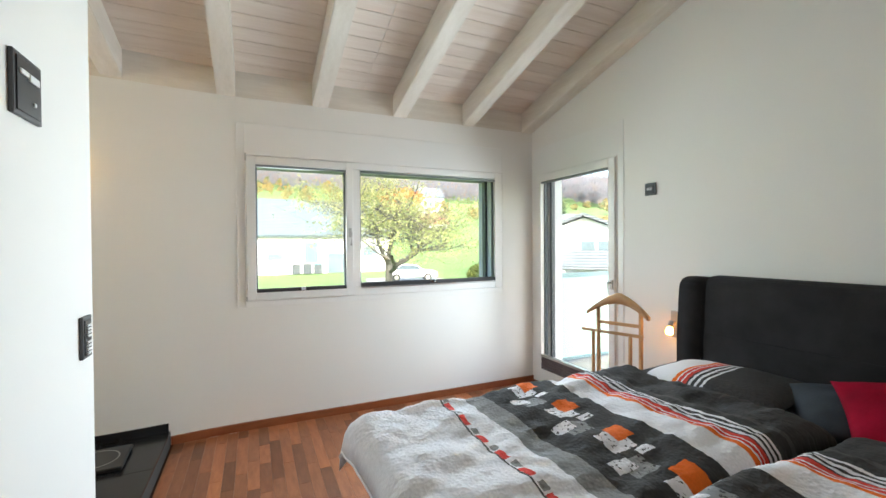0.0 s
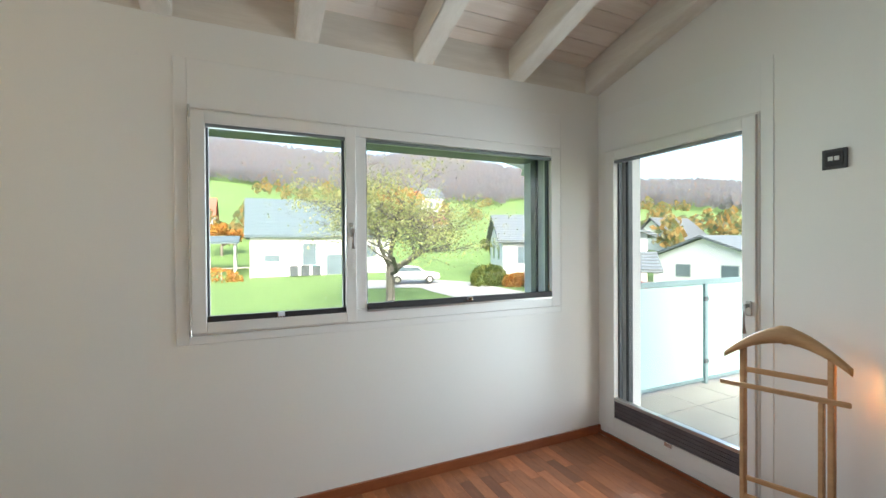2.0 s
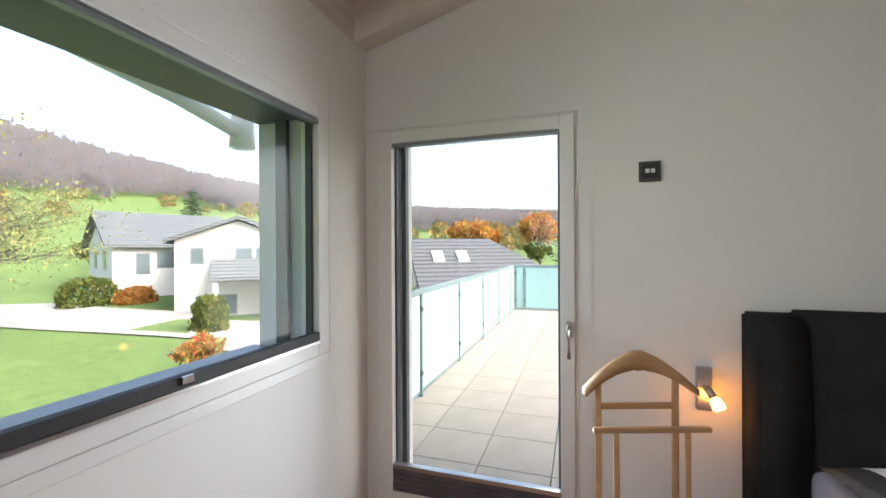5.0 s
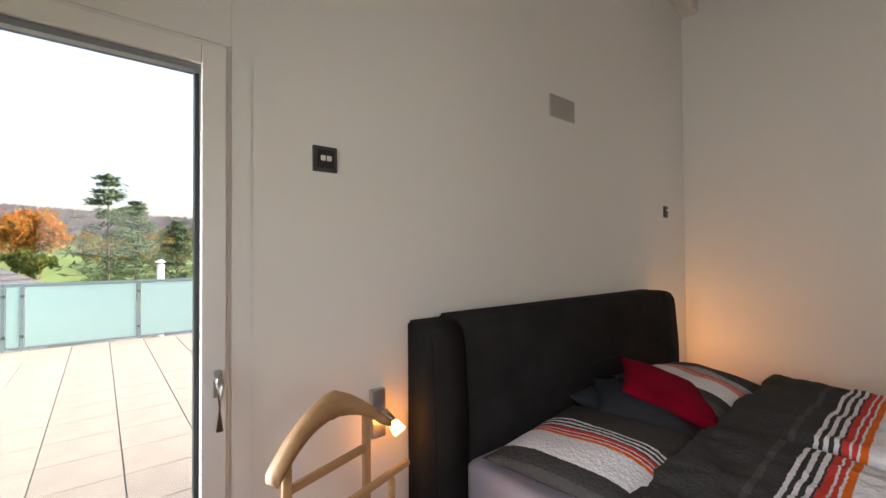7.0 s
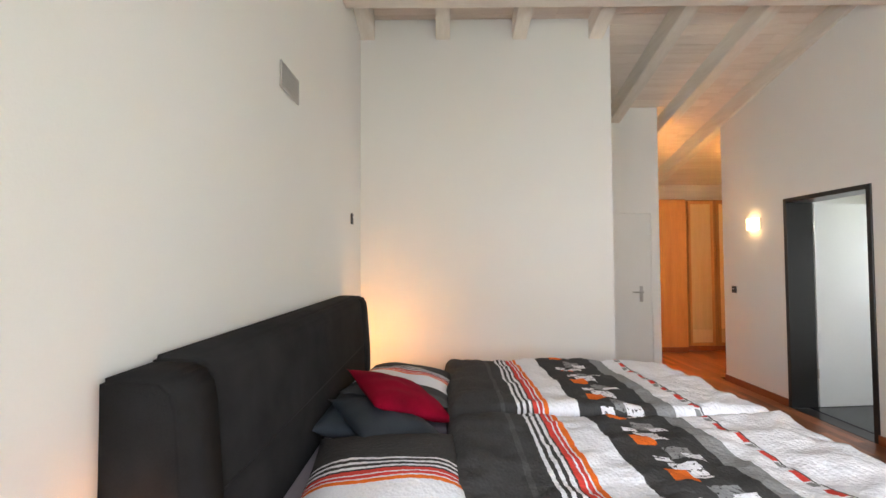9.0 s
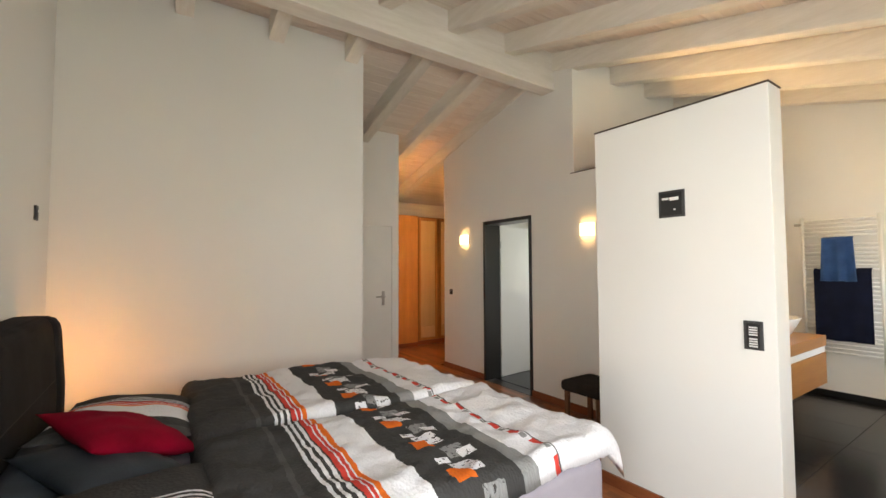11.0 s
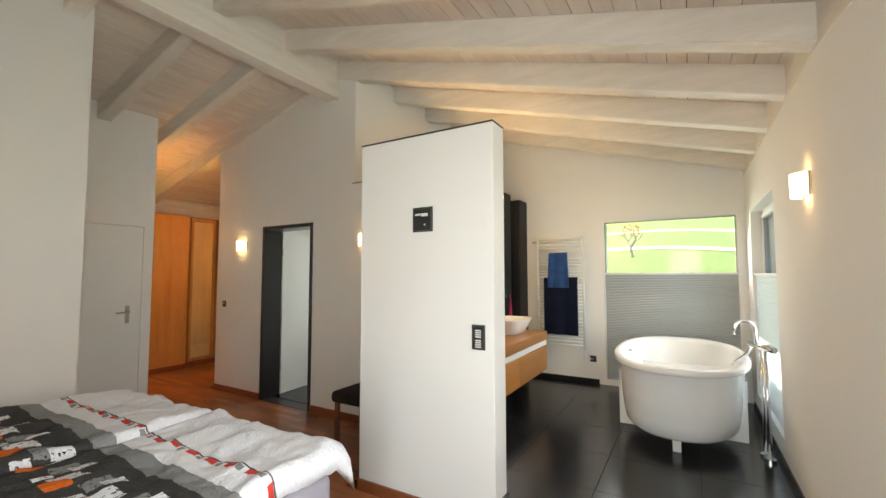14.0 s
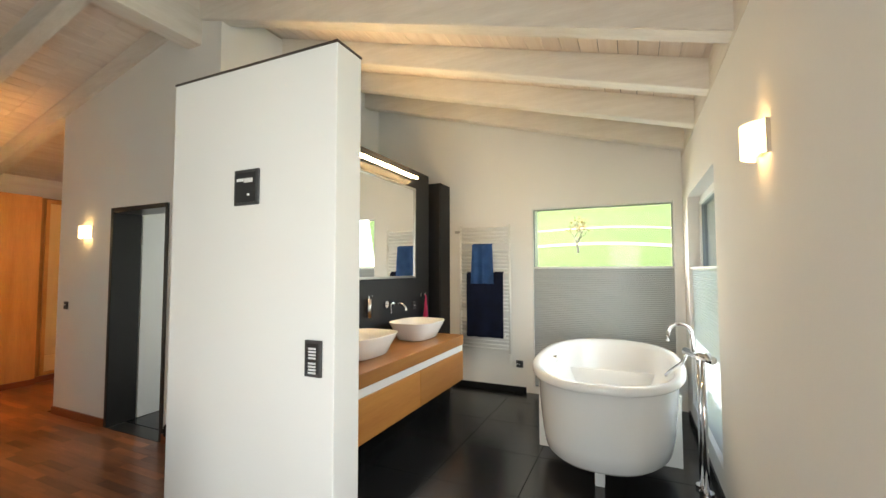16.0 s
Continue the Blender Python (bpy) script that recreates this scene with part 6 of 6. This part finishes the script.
def grow(x, y, height, spread, trunk_r, leaves, leaf_size, leaf_mat, label, seed, bare=0.3, zb=None, levels=4, reach=(0.62, 0.82), stem=0.28, rise=(-0.05, 0.75), bark=None, boost=1.0, thin=0.74, leader=0.0):
    """A tree: tapered trunk, forking limbs, many small leaves."""
    rg = random.Random(seed)
    zb = ground_z(x, y) - 0.1 if zb is None else zb
    t = thing("tree", (x, y, zb), label, "tree")
    wv, wf, tips = [], [], []
    def spar(a, b, r0, r1, n):
        q = (b - a).to_track_quat("Z", "Y")
        k0 = len(wv)
        for c, r in ((a, r0), (b, r1)):
            wv.extend(tuple(c + q @ Vector((r * math.cos(2 * math.pi * i / n), r * math.sin(2 * math.pi * i / n), 0))) for i in range(n))
        wf.extend((k0 + i, k0 + (i + 1) % n, k0 + n + (i + 1) % n, k0 + n + i) for i in range(n))
    def limb(p, d, length, r, lev):
        steps = 3
        for _ in range(steps):
            q = p + d * (length / steps)
            spar(p, q, r, r * 0.9, 7 if lev < 2 else 4)
            p, r = q, r * 0.9
            d = (d + Vector((rg.uniform(-.28, .28), rg.uniform(-.28, .28), rg.uniform(-.08, .16)))).normalized()
            if lev >= 2:
                tips.append((Vector(p), length))
        if lev == 0 and leader:
            limb(p, Vector((0.05, 0.0, 1)).normalized(), leader, r * 0.75, 1)
        if lev < levels:
            for k in range(rg.choice((3, 4, 4) if leader else (3, 3, 4)) if lev < 3 else 3):
                a = rg.uniform(0, 2 * math.pi)
                out = Vector((math.cos(a), math.sin(a), rg.uniform(*rise)))
                nd = (d * 0.55 + out * spread).normalized()
                limb(p - d * length * rg.uniform(0, 0.35), nd, length * rg.uniform(*reach) * (boost if lev == 0 else 1), r * thin, lev + 1)
    limb(Vector((x, y, zb)), Vector((0.03, 0.02, 1)).normalized(), height * stem, trunk_r, 0)
    tm = bpy.data.meshes.new("trunk")
    tm.from_pydata(wv, [], wf)
    tm.materials.append(bark or BARK)
    tk = new("trunk", tm)
    tk.parent = t
    tk.matrix_parent_inverse = Matrix.Translation(-t.location)
    tagged(tk, "grey-brown trunk and limbs")
    vs, fs = [], []
    for _ in range(leaves):
        p, ln = rg.choice(tips)
        if noise.noise(p * 0.6 + Vector((seed, 0, 0))) < bare - 0.5:
            continue
        c = p + Vector((rg.gauss(0, 1), rg.gauss(0, 1), rg.gauss(0, 1))) * ln * 0.26
        e = Euler((rg.uniform(0, 6), rg.uniform(0, 6), rg.uniform(0, 6))).to_matrix()
        s = leaf_size * rg.uniform(0.6, 1.4)
        k = len(vs)
        vs += [c + e @ Vector(v) * s for v in ((-0.5, 0, 0), (0, -0.32, 0.06), (0.5, 0, 0), (0, 0.32, 0.06))]
        fs.append((k, k + 1, k + 2, k + 3))
    me = bpy.data.meshes.new("crown")
    me.from_pydata([tuple(v) for v in vs], [], fs)
    me.materials.append(leaf_mat)
    cr = new("crown", me)
    cr.parent = t
    cr.matrix_parent_inverse = Matrix.Translation(-t.location)
    tagged(cr, "sparse crown of small leaves", kind="stuff")
    return t


grow(8.2, 25.6, 8.6, 1.45, 0.30, 27000, 0.125, PEAR, "old pear tree with sparse yellow-green leaves and bare twigs", 11, 0.46, levels=7, reach=(0.68, 0.86), stem=0.29, rise=(-0.30, 0.50), boost=1.75, bark=PEARBARK, thin=0.64, leader=2.2)
grow(10.0, 13.5, 2.2, 1.1, 0.10, 6000, 0.15, SHRUBL, "small shrub tree in orange and green leaf", 5, 0.15)
grow(-27, 0.6, 3.5, 0.62, 0.09, 130, 0.12, ORANGEL, "young fruit tree with few leaves on the meadow", 15, 0.4, bark=PALEBARK, rise=(0.3, 1.0), thin=0.66, reach=(0.66, 0.84), stem=0.26)
grow(-52, 14, 5.0, 0.62, 0.10, 260, 0.13, ORANGEL, "young bare fruit tree far up the meadow", 21, 0.4, bark=PALEBARK, rise=(0.3, 1.0), thin=0.66, reach=(0.66, 0.84), stem=0.26)
for k, (tx, ty, hh, mt, lb) in enumerate(((60, 16, 11.0, ORANGEL, "large beech in orange leaf"), (62, 10, 11.5, ORANGEL, "maple in rust-coloured leaf"), (66, 22, 10, ORANGEL, "tall tree in orange leaf"),
                                          (29, 86, 15, ORANGEL, "tall yellow-leaved tree above the village"), (28, 46, 6, GREENL, "green garden tree in the village"), (-10, 60, 6, GREENL, "green tree beside the carport"),
                                          (-3, 66, 7, ORANGEL, "orange tree by the red roof"), (38, 40, 6, GREENL, "green tree by the village houses"), (33, 52, 6.5, ORANGEL, "autumn tree in the village"),
                                          (54, 8, 7, GREENL, "dark green garden tree"), (13, 66, 8.5, ORANGEL, "orange-leaved tree in the village"))):
    grow(tx, ty, hh, 0.8, 0.22, 4200, 0.48, mt, lb, 30 + k, 0.1, levels=3)


def conifer(x, y, h, label, seed):
    rg = random.Random(seed)
    zb = ground_z(x, y) - 0.1
    t = thing("conifer", (x, y, zb), label, "tree")
    part("trunk", rod(bmesh.new(), (x, y, zb), (x, y, zb + h * 0.95), 0.18, 0.02, 7), BARK, t)
    vs, fs = [], []
    for w in range(17):
        f = (w + rg.uniform(0, 0.6)) / 17
        for _ in range(9):
            if rg.random() < 0.22:
                continue
            an = rg.uniform(0, 2 * math.pi)
            reach = h * 0.34 * (1 - f) ** 0.7 * rg.uniform(0.55, 1.1) + 0.3
            lift = rg.uniform(-0.12, 0.28)
            for _ in range(22):
                q = rg.random() ** 0.7
                c = Vector((x + reach * q * math.cos(an), y + reach * q * math.sin(an), zb + h * (0.16 + 0.84 * f) + reach * q * lift)) + Vector((rg.gauss(0, .16), rg.gauss(0, .16), rg.gauss(0, .09)))
                e = Euler((rg.uniform(-.6, .6), rg.uniform(-.6, .6), an + rg.gauss(0, .6))).to_matrix()
                n0 = len(vs)
                vs += [c + e @ Vector(v) * rg.uniform(0.25, 0.5) for v in ((-0.7, 0, 0.1), (0, -0.22, 0), (0.9, 0, 0.05), (0, 0.22, 0))]
                fs.append((n0, n0 + 1, n0 + 2, n0 + 3))
    me = bpy.data.meshes.new("crown")
    me.from_pydata([tuple(v) for v in vs], [], fs)
    me.materials.append(CONIFER)
    cr = new("crown", me)
    cr.parent = t
    cr.matrix_parent_inverse = Matrix.Translation(-t.location)
    tagged(cr, "needle-clad branches", kind="stuff")


for k, (tx, ty, hh) in enumerate(((46, 3.0, 11.0), (52, -2.6, 7.5), (52, 62, 9), (49, 1.0, 9.0))):
    conifer(tx, ty, hh, "dark green conifer in the village", 60 + k)

# hedges and bushes
for k, (hx, hy, w, d, hh, mt, lb) in enumerate(((18.3, 31.2, 3.2, 1.6, 1.7, GREENL, "clipped green hedge by the forecourt"), (15.7, 19.0, 1.3, 1.3, 1.5, GREENL, "clipped round garden shrub"),
                                                (-4.5, 44, 9, 2.2, 1.3, ORANGEL, "low reddish shrubs below the carport"), (20.2, 30.0, 2.4, 1.4, 1.0, ORANGEL, "low orange shrubs by the street"))):
    rg = random.Random(90 + k)
    zb = ground_z(hx, hy)
    t = thing("bush", (hx, hy, zb), lb, "bush")
    vs, fs = [], []
    for _ in range(3000):
        q = Vector((rg.uniform(-1, 1), rg.uniform(-1, 1), rg.uniform(0, 1)))
        if max(abs(q.x) ** 3 + abs(q.y) ** 3 + q.z ** 3, 0) > 1.05 or max(abs(q.x), abs(q.y), q.z) < 0.7:
            continue
        c = Vector((hx + q.x * w / 2, hy + q.y * d / 2, zb + q.z * hh)) + Vector((rg.gauss(0, .05), rg.gauss(0, .05), rg.gauss(0, .05)))
        e = Euler((rg.uniform(0, 6), rg.uniform(0, 6), rg.uniform(0, 6))).to_matrix()
        n0 = len(vs)
        vs += [c + e @ Vector(v) * 0.24 for v in ((-0.5, 0, 0), (0, -0.35, 0.05), (0.5, 0, 0), (0, 0.35, 0.05))]
        fs.append((n0, n0 + 1, n0 + 2, n0 + 3))
    me = bpy.data.meshes.new("foliage")
    me.from_pydata([tuple(v) for v in vs], [], fs)
    me.materials.append(mt)
    o = new("foliage", me)
    o.parent = t
    o.matrix_parent_inverse = Matrix.Translation(-t.location)
    tagged(o, "dense small leaves", kind="stuff")
    part("stem", rod(bmesh.new(), (hx, hy, zb - 0.1), (hx, hy, zb + hh * 0.6), 0.06, 0.03, 6), BARK, t)

fe = thing("fence", (-3, 45.5, -1.9), "weathered timber meadow fence", "fence")
BLUEBIN = varied("blue_green_plastic", (0.05, 0.16, 0.18), 0.5)
FENCE = varied("weathered_timber", (0.36, 0.33, 0.28), 0.9, 3, 0.15, 0.3, 60)
for k in range(5):
    px = -9 + k * 2.4
    gz = ground_z(px, 45.5)
    part("post", boxes((px - 0.05, px + 0.05, 45.45, 45.55, gz - 0.2, gz + 1.15)), FENCE, fe)
    if k < 4:
        part("rail", bar(bmesh.new(), Vector((px, 45.5, gz + 1.1)), Vector((px + 2.4, 45.5, ground_z(px + 2.4, 45.5) + 1.1)), 0.06, 0.08), FENCE, fe)

# wheeled bins by the white house
for k, bx in enumerate((4.6, 5.7, 6.8)):
    gz = ground_z(bx, 46.3)
    bn = thing("wheeled_bin", (bx, 46.3, gz), "dark wheeled bin beside the white house", "bin", "wheeled bins")
    bm = prism(bmesh.new(), [(-0.30, 0.06), (0.30, 0.06), (0.38, 1.0), (-0.38, 1.0)], "x", bx - 0.36, bx + 0.36)
    bmesh.ops.translate(bm, vec=(0, 46.3, gz), verts=bm.verts)
    part("body", bm, ANTHRACITE, bn)
    part("lid", boxes((bx - 0.39, bx + 0.39, 45.88, 46.72, gz + 1.001, gz + 1.08), bevel=0.02), BLUEBIN if k == 2 else SWITCHGREY, bn)
    for sx in (-0.25, 0.25):
        part("wheel", rod(bmesh.new(), (bx + sx - 0.03, 46.62, gz + 0.1), (bx + sx + 0.03, 46.62, gz + 0.1), 0.1, None, 12), SWITCHBLACK, bn)

# far woods: crowns on the hills
rg = random.Random(77)

def tuft(vs, fs, c, w, h, n, rg):
    """A tree seen from afar: a spray of small upright flakes."""
    for _ in range(n):
        t = rg.random()
        r = w * math.sqrt(max(0.05, 1 - (2 * t - 0.9) ** 2)) * rg.uniform(0.2, 1.0)
        an = rg.uniform(0, 2 * math.pi)
        p = c + Vector((r * math.cos(an), r * math.sin(an), h * (0.25 + 0.8 * t)))
        b = -math.atan2(c.x, c.y) + rg.gauss(0, 0.6)
        u = Vector((math.cos(b), math.sin(b), rg.uniform(-0.3, 0.3))) * w * rg.uniform(0.14, 0.28)
        v = Vector((rg.uniform(-0.3, 0.3), rg.uniform(-0.3, 0.3), 1)) * h * rg.uniform(0.05, 0.12)
        k = len(vs)
        vs += [tuple(p - u), tuple(p - v), tuple(p + u), tuple(p + v)]
        fs.append((k, k + 1, k + 2, k + 3))


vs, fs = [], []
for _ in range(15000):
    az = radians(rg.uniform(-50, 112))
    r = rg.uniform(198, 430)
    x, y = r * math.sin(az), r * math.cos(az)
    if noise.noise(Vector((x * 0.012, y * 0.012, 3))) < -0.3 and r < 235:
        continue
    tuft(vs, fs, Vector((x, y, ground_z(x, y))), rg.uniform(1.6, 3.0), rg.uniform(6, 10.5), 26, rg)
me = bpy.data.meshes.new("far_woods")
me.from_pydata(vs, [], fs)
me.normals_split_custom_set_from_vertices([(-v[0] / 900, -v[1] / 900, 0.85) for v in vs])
# leaf colours lightened and turned blue-grey to carry the distance haze
me.materials.append(leafy("hazy_autumn_woods", [(0.185, 0.182, 0.215), (0.205, 0.185, 0.20), (0.17, 0.178, 0.22), (0.25, 0.175, 0.15), (0.15, 0.178, 0.185), (0.20, 0.182, 0.205), (0.18, 0.178, 0.215), (0.165, 0.178, 0.225)]))
tagged(new("far_woods", me), "autumn woods on the far hills, distance haze in their colour", "trees", kind="stuff")
vs, fs = [], []
for _ in range(650):
    az = radians(rg.uniform(-45, 110))
    r = rg.uniform(70, 195)
    x, y = r * math.sin(az), r * math.cos(az)
    if noise.noise(Vector((x * 0.02, y * 0.02, 9))) < 0.02:
        continue
    tuft(vs, fs, Vector((x, y, ground_z(x, y))), rg.uniform(1.2, 2.8), rg.uniform(2.5, 6), 60, rg)
me = bpy.data.meshes.new("hill_bushes")
me.from_pydata(vs, [], fs)
me.materials.append(leafy("hill_bush_leaves", [(0.13, 0.16, 0.06), (0.26, 0.20, 0.08), (0.34, 0.19, 0.06), (0.10, 0.13, 0.06), (0.20, 0.18, 0.12)]))
tagged(new("hill_bushes", me), "scattered trees and bushes on the slopes", "trees", kind="stuff")

# ---------------------------------------------------------------- floor pieces, last
def piece_mesh(name, w, l, h, mat, bev=0.0015):
    bm = boxes((-w / 2, w / 2, -l / 2, l / 2, -h, 0))
    top = [e for e in bm.edges if e.verts[0].co.z > -h / 2 and e.verts[1].co.z > -h / 2]
    bmesh.ops.bevel(bm, geom=top, offset=bev, segments=1, affect="EDGES")
    me = bpy.data.meshes.new(name)
    bm.to_mesh(me)
    bm.free()
    me.materials.append(mat)
    return me


rg = random.Random(3)
floor_ob = bpy.data.objects["floor"]
PW = 0.0715
plank = piece_mesh("plank", PW - 0.0007, 1.0, 0.011, PARQUET, 0.0006)
vs, fs = [], []
x = XC + PW / 2
while x < XE:
    y = -4.0 - rg.uniform(0, 0.4)
    while y < YN:
        l = rg.choice((0.28, 0.36, 0.42, 0.48, 0.55))
        a, b = max(y, -4.0), min(y + l, YN - 0.001)
        y += l
        if x < 0.05 and b > YV - 0.13:
            b = min(b, YV - 0.13)
        if b - a < 0.03 or (x > XS and b < YS - 0.1) or (x > XH and b < YH - 0.1):
            continue
        if a > 2.42 and x > 0.05:
            o = new("plank", plank)
            o.parent = floor_ob
            o.matrix_parent_inverse = Matrix.Identity(4)
            o.location, o.scale = (x, (a + b) / 2, 0.0), (1, b - a - 0.0008, 1)
        else:
            n0 = len(vs)
            hw = PW / 2 - 0.0004
            vs += [(x - hw, a, 0), (x + hw, a, 0), (x + hw, b - 0.0008, 0), (x - hw, b - 0.0008, 0), (x - hw, a, -0.011), (x + hw, a, -0.011), (x + hw, b - 0.0008, -0.011), (x - hw, b - 0.0008, -0.011)]
            fs += [tuple(n0 + i for i in f) for f in ((0, 1, 2, 3), (0, 4, 5, 1), (1, 5, 6, 2), (2, 6, 7, 3), (3, 7, 4, 0))]
    x += PW
# hall floor west of the sconce wall
x = XC - PW / 2
while x > XW:
    y = -3.9
    while y < YC - 0.12:
        l = rg.choice((0.36, 0.42, 0.48, 0.55))
        a, b = y, min(y + l, YC - 0.121)
        y += l
        n0 = len(vs)
        hw = PW / 2 - 0.0004
        vs += [(x - hw, a, 0), (x + hw, a, 0), (x + hw, b - 0.0008, 0), (x - hw, b - 0.0008, 0)]
        fs.append((n0, n0 + 1, n0 + 2, n0 + 3))
    x -= PW
me = bpy.data.meshes.new("planks")
me.from_pydata(vs, [], fs)
me.materials.append(PARQUET_REST)
o = new("planks", me)
o.parent = floor_ob
tagged(o, "further parquet strips", kind="stuff")

bath_ob = bpy.data.objects["floor_bath"]
for i in range(6):
    for j in range(5):
        x1 = 0.04 - i * 0.603
        y1 = YN - j * 0.603
        x0, y0 = max(x1 - 0.60, XW), max(y1 - 0.60, YV + 0.001)
        if x1 - x0 < 0.02 or y1 - y0 < 0.02:
            continue
        part("tile", boxes((x0, x1, y0, y1, ZB - 0.0115, ZB), bevel=0.0012), TILE, bath_ob)
part("tile", boxes((XW, -2.875, 0.65, YV - 0.002, ZB - 0.0115, ZB)), TILE, bath_ob)
part("tile", boxes((-3.2, XC - 0.16, YC, 0.548, 0.0005, 0.006)), TILE, bath_ob)
slab_me = piece_mesh("slab", 0.494, 0.494, 0.04, SLAB, 0.004)
for i in range(16):
    for j in range(16):
        x, y = XE + TE + 0.25 + i * 0.5, 4.65 - j * 0.5
        if x < 11.6:
            o = new("slab", slab_me)
            o.parent = ter
            o.location = (x, y, -0.015)
